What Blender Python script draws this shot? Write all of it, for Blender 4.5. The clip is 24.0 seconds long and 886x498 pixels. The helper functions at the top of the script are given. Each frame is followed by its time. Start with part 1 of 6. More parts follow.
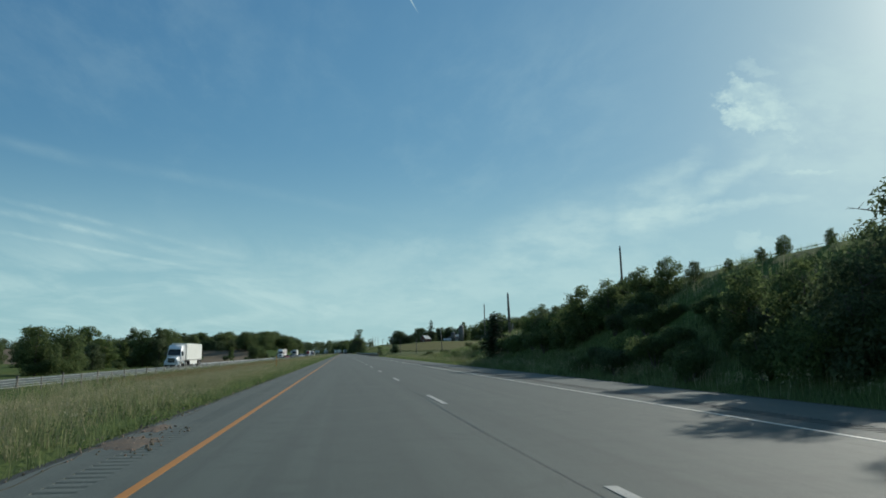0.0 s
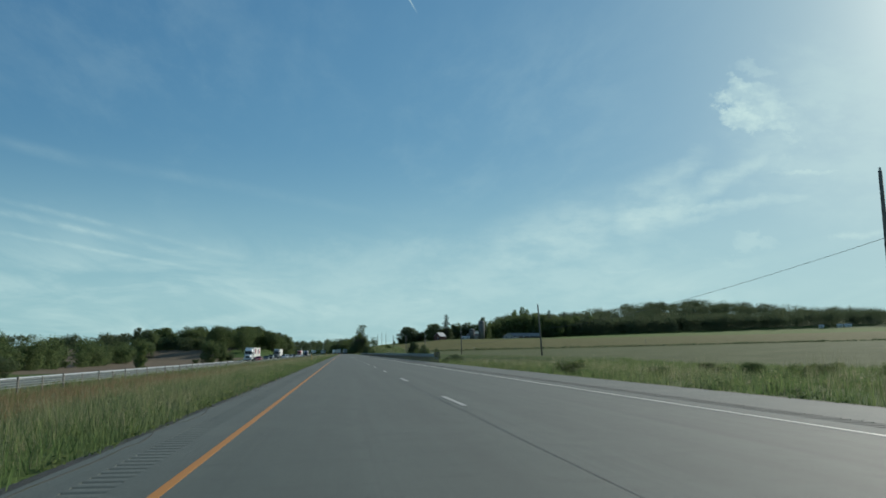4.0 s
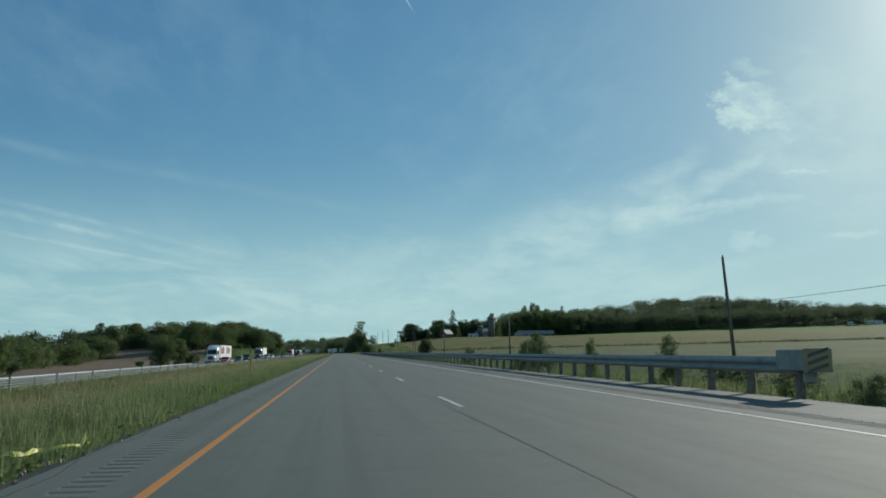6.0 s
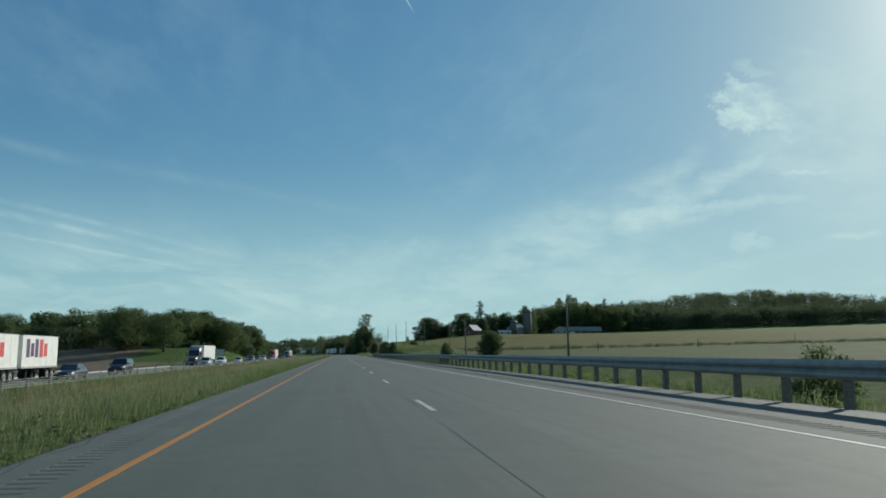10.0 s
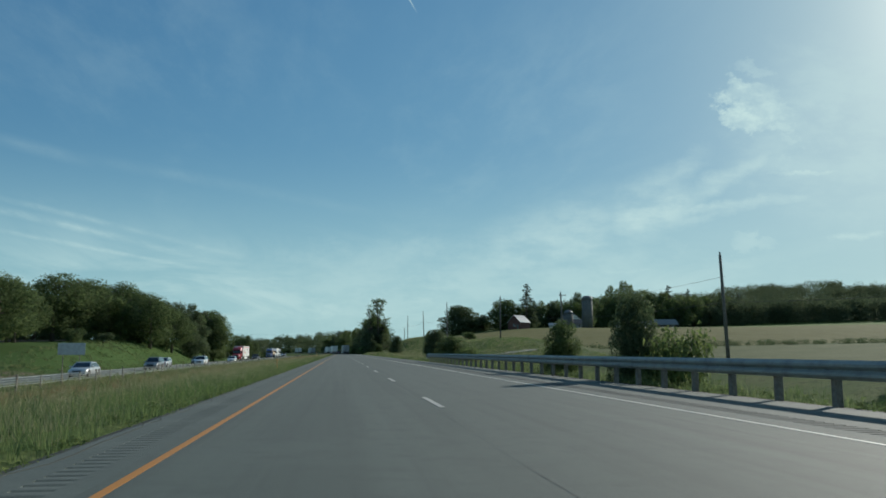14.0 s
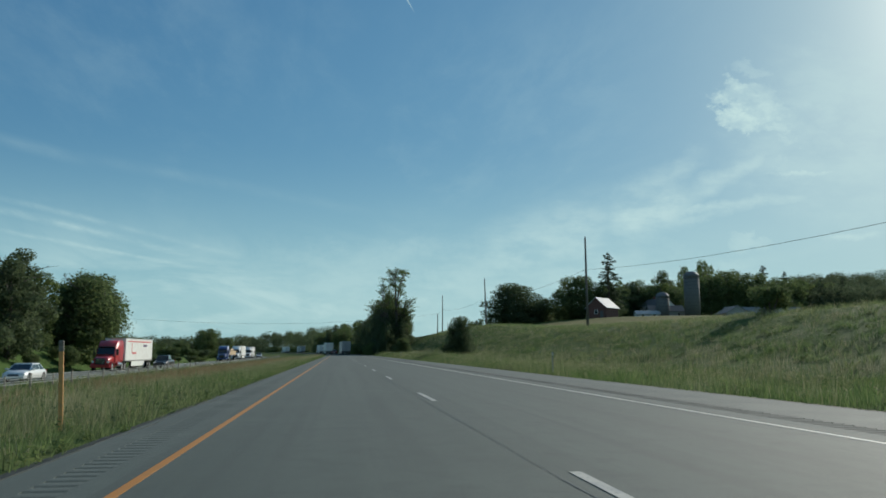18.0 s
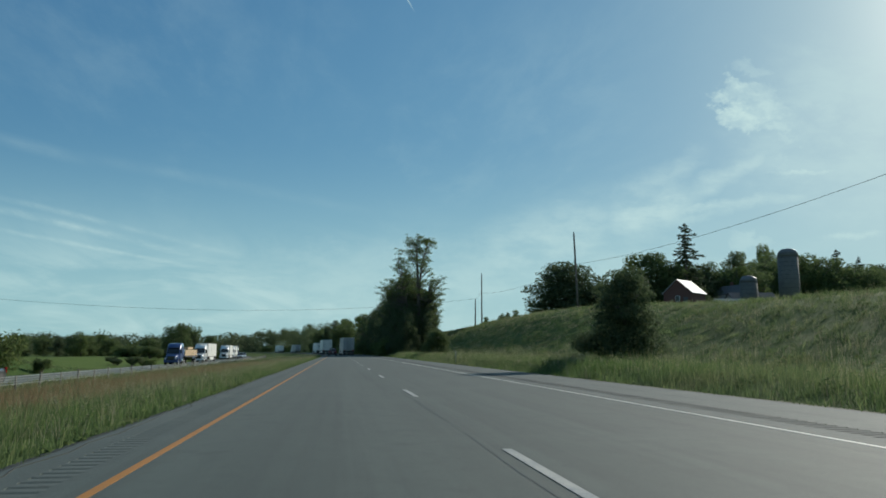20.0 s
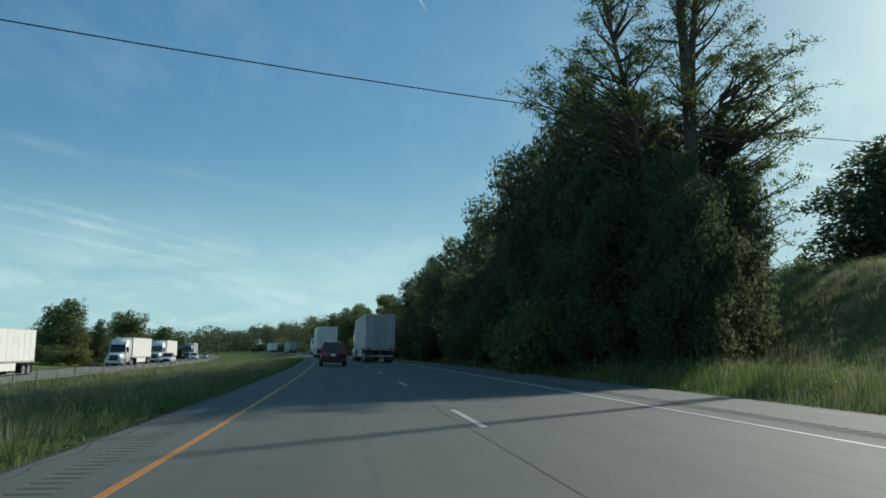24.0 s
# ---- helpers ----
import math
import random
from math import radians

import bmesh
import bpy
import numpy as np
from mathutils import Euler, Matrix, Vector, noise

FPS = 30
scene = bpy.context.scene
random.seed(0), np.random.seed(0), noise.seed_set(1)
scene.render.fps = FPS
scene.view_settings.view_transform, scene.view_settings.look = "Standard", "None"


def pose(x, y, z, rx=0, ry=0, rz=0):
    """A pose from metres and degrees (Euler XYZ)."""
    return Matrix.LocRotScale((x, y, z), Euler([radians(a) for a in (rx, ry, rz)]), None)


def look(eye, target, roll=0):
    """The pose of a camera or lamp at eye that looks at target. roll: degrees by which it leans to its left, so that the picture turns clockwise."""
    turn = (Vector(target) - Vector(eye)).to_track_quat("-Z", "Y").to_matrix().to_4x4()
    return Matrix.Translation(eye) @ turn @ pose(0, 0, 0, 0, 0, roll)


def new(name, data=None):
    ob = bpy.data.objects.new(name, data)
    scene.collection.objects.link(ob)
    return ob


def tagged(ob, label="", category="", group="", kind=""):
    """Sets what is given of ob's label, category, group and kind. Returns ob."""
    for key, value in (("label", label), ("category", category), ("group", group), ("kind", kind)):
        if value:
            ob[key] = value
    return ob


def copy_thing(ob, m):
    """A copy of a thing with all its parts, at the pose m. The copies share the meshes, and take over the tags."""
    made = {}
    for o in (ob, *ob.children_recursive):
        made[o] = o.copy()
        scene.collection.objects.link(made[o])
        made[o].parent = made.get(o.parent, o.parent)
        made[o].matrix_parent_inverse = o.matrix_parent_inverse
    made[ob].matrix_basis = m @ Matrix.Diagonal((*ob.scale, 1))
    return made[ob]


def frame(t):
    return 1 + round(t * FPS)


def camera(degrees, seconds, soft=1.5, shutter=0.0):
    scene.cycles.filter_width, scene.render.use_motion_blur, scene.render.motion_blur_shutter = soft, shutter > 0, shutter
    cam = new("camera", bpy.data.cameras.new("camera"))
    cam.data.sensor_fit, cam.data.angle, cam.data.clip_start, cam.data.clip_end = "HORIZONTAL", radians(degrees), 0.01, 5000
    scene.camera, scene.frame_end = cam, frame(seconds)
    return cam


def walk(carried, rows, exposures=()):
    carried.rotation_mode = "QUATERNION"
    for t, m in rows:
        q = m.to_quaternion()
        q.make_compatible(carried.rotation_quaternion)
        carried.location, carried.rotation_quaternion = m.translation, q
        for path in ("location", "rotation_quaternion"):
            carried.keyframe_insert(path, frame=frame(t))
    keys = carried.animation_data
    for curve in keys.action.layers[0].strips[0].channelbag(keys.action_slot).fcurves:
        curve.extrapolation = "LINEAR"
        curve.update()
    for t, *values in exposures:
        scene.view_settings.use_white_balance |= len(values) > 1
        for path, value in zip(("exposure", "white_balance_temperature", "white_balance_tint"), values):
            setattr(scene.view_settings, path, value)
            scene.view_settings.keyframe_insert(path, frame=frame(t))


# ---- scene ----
# The drive: a straight motorway along +y, camera about one metre over the left lane.
cam = camera(60.0, 24.0, soft=1.7)
AIM = [(0, -7.38, 7.68, .11), (2.5, -7.37, 7.72, .09), (4.5, -7.46, 7.68, .17), (5, -7.51, 7.66, .19), (6, -7.70, 7.63, .19),
       (7, -7.9, 7.64, .16), (8, -7.99, 7.65, .16), (9, -7.91, 7.67, .21), (10, -7.65, 7.70, .18), (10.5, -7.57, 7.71, .15),
       (12.5, -7.57, 7.66, .03), (14, -7.54, 7.65, -.01), (15, -7.43, 7.65, .01), (16, -7.44, 7.66, 0), (17, -7.56, 7.61, -.05),
       (18, -7.78, 7.63, -.08), (18.5, -7.81, 7.58, -.05), (20.5, -7.73, 7.58, -.03), (21, -7.7, 7.59, -.06),
       (22, -7.56, 7.65, -.17), (23, -7.30, 7.66, -.36), (24, -6.97, 7.63, -.51)]
GAIN = [(0, 0), (2.4, .3), (5, 1.2), (10, 1.6), (12.5, 1.6), (13.3, 1.2), (16.5, 0), (18.5, -1), (20.5, -2.84), (22.5, -5.5), (24, -7.7)]
RISE = [(0, .972), (1, .96), (2, .953), (5, .943), (6, .946), (7, .968), (8, .968), (10, .971), (13, .985), (14, .968), (16, .97), (18, .968),
        (21, 1.0), (22, .997), (23, .985), (24, .975)]
DRIFT = [(0, -.11), (1, -.2), (2, -.24), (5, -.44), (6, -.33), (7, -.14), (8, .07), (9, .22), (10, .23), (13, .05), (14, .04), (15, -.09), (16, -.21), (17, -.2),
         (18, -.12), (21, .21), (22, .22), (23, .13), (24, -.02)]


def along(table, t, i=1):
    return float(np.interp(t, [r[0] for r in table], [r[i] for r in table]))


def soft_along(table, t, i=1):
    return sum(along(table, t + d, i) for d in (-.6, -.3, 0, .3, .6)) / 5


rows = []
for k in range(49):
    t = k * 0.5
    rows.append((t, pose(soft_along(DRIFT, t), 30.48 * t + along(GAIN, t), soft_along(RISE, t),
                         90 + along(AIM, t, 2), along(AIM, t, 3), along(AIM, t, 1))))
walk(cam, rows, exposures=[(0, 0.0, 6250, 8), (20, 0.0, 6250, 8), (23, 0.05, 6250, 8), (24, 0.18, 6250, 8)])

# ---- light ----
SUN_EL, SUN_AZ = radians(22.0), radians(48.0)      # azimuth clockwise from +y
world = bpy.data.worlds.new("sky")
scene.world = world
world.use_nodes = True
wn, wl = world.node_tree.nodes, world.node_tree.links
wn.clear()


def wnode(kind, **values):
    n = wn.new(kind)
    for key, v in values.items():
        n.inputs[key.replace("_", " ")].default_value = v
    return n


sky = wn.new("ShaderNodeTexSky")
sky.sky_type = "NISHITA"
sky.sun_disc = False
sky.sun_elevation, sky.sun_rotation = SUN_EL, SUN_AZ
sky.altitude, sky.air_density, sky.dust_density, sky.ozone_density = 200, 1.0, 0.5, 2.0
tc = wn.new("ShaderNodeTexCoord")
sep = wn.new("ShaderNodeSeparateXYZ")
wl.new(tc.outputs["Generated"], sep.inputs[0])


def wmath(op, a, b=None, clamp=False):
    n = wn.new("ShaderNodeMath")
    n.operation, n.use_clamp = op, clamp
    for i, v in enumerate((a, b)):
        if v is None:
            continue
        if isinstance(v, (int, float)):
            n.inputs[i].default_value = v
        else:
            wl.new(v, n.inputs[i])
    return n.outputs[0]


zc = wmath("ADD", wmath("MAXIMUM", sep.outputs[2], 0.0), 0.10)
cu, cv = wmath("DIVIDE", sep.outputs[0], zc), wmath("DIVIDE", sep.outputs[1], zc)


def cloud_noise(sx, sy, off, scale, detail, rough, distort=0.0):
    comb = wn.new("ShaderNodeCombineXYZ")
    wl.new(wmath("MULTIPLY", cu, sx), comb.inputs[0])
    wl.new(wmath("MULTIPLY", cv, sy), comb.inputs[1])
    comb.inputs[2].default_value = off
    n = wnode("ShaderNodeTexNoise", Scale=scale, Detail=detail, Roughness=rough, Distortion=distort)
    wl.new(comb.outputs[0], n.inputs["Vector"])
    return n.outputs[0]


def wramp(v, lo, hi):
    n = wn.new("ShaderNodeMapRange")
    n.interpolation_type = "SMOOTHSTEP"
    wl.new(v, n.inputs[0])
    n.inputs[1].default_value, n.inputs[2].default_value = lo, hi
    return n.outputs[0]


def streak(u0, v0, u1, v1, width, fade=1.0):
    """1 along a line of cirrus, fading to 0 at its sides and ends."""
    ex, ey = u1 - u0, v1 - v0
    ln = math.hypot(ex, ey)
    ex, ey = ex / ln, ey / ln
    du, dv = wmath("SUBTRACT", cu, u0), wmath("SUBTRACT", cv, v0)
    run = wmath("ADD", wmath("MULTIPLY", du, ex), wmath("MULTIPLY", dv, ey))
    side = wmath("ABSOLUTE", wmath("SUBTRACT", wmath("MULTIPLY", du, ey), wmath("MULTIPLY", dv, ex)))
    ends = wmath("MULTIPLY", wramp(run, -.5 * fade, .2 * fade), wmath("SUBTRACT", 1.0, wramp(run, ln - .2 * fade, ln + .6 * fade)))
    return wmath("MULTIPLY", wmath("SUBTRACT", 1.0, wramp(side, 0.0, width)), ends)


def most(*parts):
    k = parts[0]
    for q in parts[1:]:
        k = wmath("MAXIMUM", k, q)
    return k


fine = wramp(cloud_noise(2.0, .8, 8.7, 2.6, 9, 0.66, 0.15), 0.36, 0.72)
broad = wramp(cloud_noise(1.0, .55, 2.9, 1.3, 6, 0.6, 0.5), 0.35, 0.72)
left_bands = most(streak(-1.46, 3.54, -.95, 4.32, .09), wmath("MULTIPLY", streak(-1.35, 3.42, -.8, 4.2, .07), .7), streak(-1.60, 3.91, -1.02, 4.65, .07), wmath("MULTIPLY", streak(-.75, 2.96, -.18, 3.33, .12), .5), wmath("MULTIPLY", streak(-1.12, 2.67, -1.0, 2.81, .10, .4), .7))
veil = wmath("MULTIPLY", wmath("MULTIPLY", broad, wramp(cv, 3.0, 5.4)), .50)
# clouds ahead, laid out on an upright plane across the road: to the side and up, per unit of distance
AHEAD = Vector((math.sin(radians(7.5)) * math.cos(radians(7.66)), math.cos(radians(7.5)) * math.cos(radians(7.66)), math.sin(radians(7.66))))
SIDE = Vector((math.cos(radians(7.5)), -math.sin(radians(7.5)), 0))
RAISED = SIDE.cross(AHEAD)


def along_axis(axis):
    n = wn.new("ShaderNodeVectorMath")
    n.operation = "DOT_PRODUCT"
    wl.new(tc.outputs["Generated"], n.inputs[0])
    n.inputs[1].default_value = tuple(axis)
    return n.outputs["Value"]


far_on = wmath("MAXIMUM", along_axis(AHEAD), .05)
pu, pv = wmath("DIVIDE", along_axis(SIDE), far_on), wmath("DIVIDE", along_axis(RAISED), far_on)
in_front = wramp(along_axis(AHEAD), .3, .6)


def plane_noise(sx, sy, off, scale, detail=8, rough=.6, distort=0.0):
    comb = wn.new("ShaderNodeCombineXYZ")
    wl.new(wmath("MULTIPLY", pu, sx), comb.inputs[0])
    wl.new(wmath("MULTIPLY", pv, sy), comb.inputs[1])
    comb.inputs[2].default_value = off
    n = wnode("ShaderNodeTexNoise", Scale=scale, Detail=detail, Roughness=rough, Distortion=distort)
    wl.new(comb.outputs[0], n.inputs["Vector"])
    return n.outputs[0]


swirl_u = wmath("MULTIPLY", wmath("SUBTRACT", plane_noise(1, 1.4, 5.1, 15, 9, .68), .5), .13)
swirl_v = wmath("MULTIPLY", wmath("SUBTRACT", plane_noise(1, 1.4, 9.4, 15, 9, .68), .5), .10)


def puffs(*rows):
    """Lumps of cloud with ragged soft edges: side, height, radii, strength."""
    k = None
    for u0, v0, ru, rv, w in rows:
        du = wmath("DIVIDE", wmath("ADD", wmath("SUBTRACT", pu, u0), swirl_u), ru)
        dv = wmath("DIVIDE", wmath("ADD", wmath("SUBTRACT", pv, v0), swirl_v), rv)
        d2 = wmath("ADD", wmath("MULTIPLY", du, du), wmath("MULTIPLY", dv, dv))
        q = wmath("MULTIPLY", wmath("SUBTRACT", 1.0, wramp(d2, 0.0, 1.6), True), w)
        k = q if k is None else wmath("MAXIMUM", k, q)
    return k


def bands(*rows):
    """Soft bands of cirrus between two points: width, strength."""
    k = None
    for u0, v0, u1, v1, width, w in rows:
        ln = math.hypot(u1 - u0, v1 - v0)
        ex, ey = (u1 - u0) / ln, (v1 - v0) / ln
        du, dv = wmath("ADD", wmath("SUBTRACT", pu, u0), wmath("MULTIPLY", swirl_u, .5)), wmath("ADD", wmath("SUBTRACT", pv, v0), wmath("MULTIPLY", swirl_v, .35))
        run = wmath("ADD", wmath("MULTIPLY", du, ex), wmath("MULTIPLY", dv, ey))
        side = wmath("ABSOLUTE", wmath("SUBTRACT", wmath("MULTIPLY", du, ey), wmath("MULTIPLY", dv, ex)))
        ends = wmath("MULTIPLY", wramp(run, -.3 * ln, .25 * ln), wmath("SUBTRACT", 1.0, wramp(run, ln * .75, ln * 1.3)))
        q = wmath("MULTIPLY", wmath("MULTIPLY", wmath("SUBTRACT", 1.0, wramp(side, 0.0, width)), ends), w)
        k = q if k is None else wmath("MAXIMUM", k, q)
    return k


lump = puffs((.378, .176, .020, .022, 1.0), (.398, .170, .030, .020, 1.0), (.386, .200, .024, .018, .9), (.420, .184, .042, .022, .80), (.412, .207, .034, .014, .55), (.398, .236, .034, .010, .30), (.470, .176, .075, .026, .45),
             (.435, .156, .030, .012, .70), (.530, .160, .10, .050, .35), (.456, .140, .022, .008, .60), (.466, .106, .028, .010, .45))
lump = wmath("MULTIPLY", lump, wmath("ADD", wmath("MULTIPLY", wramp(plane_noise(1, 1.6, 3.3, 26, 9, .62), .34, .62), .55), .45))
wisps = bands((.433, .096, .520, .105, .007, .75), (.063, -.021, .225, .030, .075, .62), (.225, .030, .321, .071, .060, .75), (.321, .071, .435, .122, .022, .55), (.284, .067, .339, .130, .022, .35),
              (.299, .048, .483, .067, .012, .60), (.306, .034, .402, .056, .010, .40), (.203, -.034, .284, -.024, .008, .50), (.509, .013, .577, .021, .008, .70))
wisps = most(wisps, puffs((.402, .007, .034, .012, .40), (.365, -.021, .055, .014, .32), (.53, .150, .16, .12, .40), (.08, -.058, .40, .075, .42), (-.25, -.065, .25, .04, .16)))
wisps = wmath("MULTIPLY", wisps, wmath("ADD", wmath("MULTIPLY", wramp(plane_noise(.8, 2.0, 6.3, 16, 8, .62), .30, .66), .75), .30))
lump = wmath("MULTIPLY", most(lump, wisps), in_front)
cirrus = wmath("MULTIPLY", wmath("MULTIPLY", left_bands, .42), wmath("ADD", wmath("MULTIPLY", wmath("MULTIPLY", fine, wmath("ADD", broad, .35)), .75), .12))
# unseen cloud cover behind the camera, added to brighten shaded foliage and banks
behind = wmath("MULTIPLY", wmath("MULTIPLY", fine, broad), wmath("ADD", wmath("MULTIPLY", wmath("SUBTRACT", 1.0, wramp(cv, -1.0, 1.2)), .8), .10))
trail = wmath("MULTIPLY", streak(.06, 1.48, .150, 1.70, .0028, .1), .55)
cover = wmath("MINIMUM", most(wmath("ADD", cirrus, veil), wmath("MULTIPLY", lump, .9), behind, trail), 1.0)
tint = wn.new("ShaderNodeMixRGB")
tint.blend_type = "MULTIPLY"
tint.inputs[0].default_value = 1.0
wl.new(sky.outputs[0], tint.inputs[1])
SKY = .135
tint.inputs[2].default_value = (SKY * .46, SKY * .86, SKY * 1.13, 1)


def vmath(op, a, b):
    n = wn.new("ShaderNodeVectorMath")
    n.operation = op
    for i, v in enumerate((a, b)):
        if isinstance(v, tuple):
            n.inputs[i].default_value = v
        else:
            wl.new(v, n.inputs[i])
    return n.outputs[0]


# bright sky tones are compressed per channel, which flattens the glow towards the sun
soft_sky = vmath("DIVIDE", tint.outputs[0], vmath("ADD", vmath("MULTIPLY", tint.outputs[0], (1.1, 1.1, 1.1)), (1, 1, 1)))
low = wmath("MULTIPLY", wmath("SUBTRACT", 1.0, wramp(sep.outputs[2], 0.0, .27)), .74)
hazed = wn.new("ShaderNodeMixRGB")
wl.new(low, hazed.inputs[0])
wl.new(soft_sky, hazed.inputs[1])
hazed.inputs[2].default_value = (.372, .60, .62, 1)
toward = wn.new("ShaderNodeVectorMath")
toward.operation = "DOT_PRODUCT"
wl.new(tc.outputs["Generated"], toward.inputs[0])
toward.inputs[1].default_value = (math.sin(SUN_AZ) * math.cos(SUN_EL), math.cos(SUN_AZ) * math.cos(SUN_EL), math.sin(SUN_EL))
aureole = wn.new("ShaderNodeMixRGB")
wl.new(wmath("MULTIPLY", wmath("POWER", wmath("MAXIMUM", toward.outputs["Value"], 0.0), 20.0), .36), aureole.inputs[0])
wl.new(hazed.outputs[0], aureole.inputs[1])
aureole.inputs[2].default_value = (.72, .83, .74, 1)
close_glow = wn.new("ShaderNodeMixRGB")
wl.new(wmath("MULTIPLY", wmath("POWER", wmath("MAXIMUM", toward.outputs["Value"], 0.0), 130.0), .6), close_glow.inputs[0])
wl.new(aureole.outputs[0], close_glow.inputs[1])
close_glow.inputs[2].default_value = (1.6, 1.6, 1.4, 1)
mix = wn.new("ShaderNodeMixRGB")
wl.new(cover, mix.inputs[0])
wl.new(close_glow.outputs[0], mix.inputs[1])
mix.inputs[2].default_value = (.60, .77, .73, 1)
bg = wn.new("ShaderNodeBackground")
bg.inputs[1].default_value = 1.0
wl.new(mix.outputs[0], bg.inputs[0])
out = wn.new("ShaderNodeOutputWorld")
wl.new(bg.outputs[0], out.inputs[0])

sun = new("sun", bpy.data.lights.new("sun", "SUN"))
sun.data.energy, sun.data.angle, sun.data.color = 4.3, radians(0.6), (1.0, 0.93, 0.80)
sun.matrix_world = look((math.sin(SUN_AZ) * 300, math.cos(SUN_AZ) * 300, math.tan(SUN_EL) * 300), (0, 0, 0))

# ---- materials ----
def material(name, base, rough=0.6, metal=0.0, grain=(), island=0.0, bump=0.0, bump_scale=40.0, translucent=0.0,
             glass=0.0, emit=0.0, vary_object=0.0, coat=0.0, spec=0.5):
    """grain: rows of (scale, colour, low, high): noise that lays a second colour over the base."""
    m = bpy.data.materials.new(name)
    m.use_nodes = True
    n, l = m.node_tree.nodes, m.node_tree.links
    b = n["Principled BSDF"]
    b.inputs["Roughness"].default_value, b.inputs["Metallic"].default_value = rough, metal
    b.inputs["Coat Weight"].default_value = coat
    b.inputs["Specular IOR Level"].default_value = spec
    geo = n.new("ShaderNodeNewGeometry")
    colour = n.new("ShaderNodeRGB")
    colour.outputs[0].default_value = (*base, 1)
    c = colour.outputs[0]
    for scale, other, lo, hi, *stretch in grain:
        t = n.new("ShaderNodeTexNoise")
        t.inputs["Scale"].default_value, t.inputs["Detail"].default_value, t.inputs["Roughness"].default_value = scale, 6, 0.6
        if stretch:
            mp = n.new("ShaderNodeMapping")
            mp.inputs["Scale"].default_value = stretch[0]
            l.new(geo.outputs["Position"], mp.inputs[0])
            l.new(mp.outputs[0], t.inputs["Vector"])
        else:
            l.new(geo.outputs["Position"], t.inputs["Vector"])
        r = n.new("ShaderNodeMapRange")
        r.inputs[1].default_value, r.inputs[2].default_value = lo, hi
        l.new(t.outputs[0], r.inputs[0])
        x = n.new("ShaderNodeMixRGB")
        l.new(r.outputs[0], x.inputs[0])
        l.new(c, x.inputs[1])
        x.inputs[2].default_value = (*other, 1)
        c = x.outputs[0]
    if island or vary_object:
        h = n.new("ShaderNodeHueSaturation")
        src = geo.outputs["Random Per Island"] if island else n.new("ShaderNodeObjectInfo").outputs["Random"]
        amount = island or vary_object
        r = n.new("ShaderNodeMapRange")
        r.inputs[3].default_value, r.inputs[4].default_value = 1 - amount, 1 + amount
        l.new(src, r.inputs[0])
        l.new(r.outputs[0], h.inputs["Value"])
        r2 = n.new("ShaderNodeMapRange")
        r2.inputs[3].default_value, r2.inputs[4].default_value = 0.5 + amount * 0.06, 0.5 - amount * 0.06
        l.new(src, r2.inputs[0])
        l.new(r2.outputs[0], h.inputs["Hue"])
        l.new(c, h.inputs["Color"])
        c = h.outputs[0]
    l.new(c, b.inputs["Base Color"])
    if bump:
        t = n.new("ShaderNodeTexNoise")
        t.inputs["Scale"].default_value, t.inputs["Detail"].default_value = bump_scale, 5
        l.new(geo.outputs["Position"], t.inputs["Vector"])
        bp = n.new("ShaderNodeBump")
        bp.inputs["Strength"].default_value, bp.inputs["Distance"].default_value = bump, 0.02
        l.new(t.outputs[0], bp.inputs["Height"])
        l.new(bp.outputs[0], b.inputs["Normal"])
    if translucent:
        tr = n.new("ShaderNodeBsdfTranslucent")
        l.new(c, tr.inputs[0])
        ms = n.new("ShaderNodeMixShader")
        ms.inputs[0].default_value = translucent
        l.new(b.outputs[0], ms.inputs[1])
        l.new(tr.outputs[0], ms.inputs[2])
        l.new(ms.outputs[0], n["Material Output"].inputs[0])
    if glass:
        b.inputs["Transmission Weight"].default_value = glass
    if emit:
        b.inputs["Emission Color"].default_value, b.inputs["Emission Strength"].default_value = (*base, 1), emit
    return m


M = {}
M["asphalt"] = material("asphalt", (0.064, 0.082, 0.071), .84, grain=[(1.1, (0.082, 0.103, 0.089), .42, .68, (1, .012, 1)), (3.5, (0.053, 0.068, 0.060), .5, .72, (1, .01, 1)), (.35, (0.077, 0.097, 0.084), .5, .75), (2.2, (0.055, 0.071, 0.062), .5, .75), (60, (0.140, 0.158, 0.138), .58, .75)], bump=.25, bump_scale=90)
M["shoulder"] = material("shoulder_asphalt", (0.075, 0.095, 0.084), .86, grain=[(2.0, (0.062, 0.078, 0.070), .45, .7, (1, .02, 1)), (.5, (0.095, 0.114, 0.100), .5, .7), (45, (0.162, 0.175, 0.158), .58, .75)], bump=.3, bump_scale=80)
# darker than the shoulder: dirt and the grooves' shade are put into this colour
M["rumble"] = material("milled_asphalt_dirt_shade", (.066, .076, .069), .9, grain=[(2.0, (.052, .060, .055), .45, .7), (45, (.11, .12, .11), .58, .75)], bump=.4, bump_scale=80)
M["yellow_paint"] = material("yellow_paint", (.44, .175, .016), .6, grain=[(3, (.36, .16, .025), .5, .75), (40, (.3, .2, .08), .62, .75)])
M["white_paint"] = material("white_paint", (.60, .58, .51), .7, grain=[(2.5, (.45, .45, .43), .5, .75), (40, (.3, .3, .28), .62, .75)])
M["dash_paint"] = material("worn_dash_paint", (.44, .43, .38), .75, grain=[(3, (.30, .31, .30), .4, .65), (30, (.16, .165, .16), .56, .7)])
M["tar"] = material("tar_seal", (.032, .034, .032), .5, grain=[(9, (.06, .06, .06), .5, .7)])
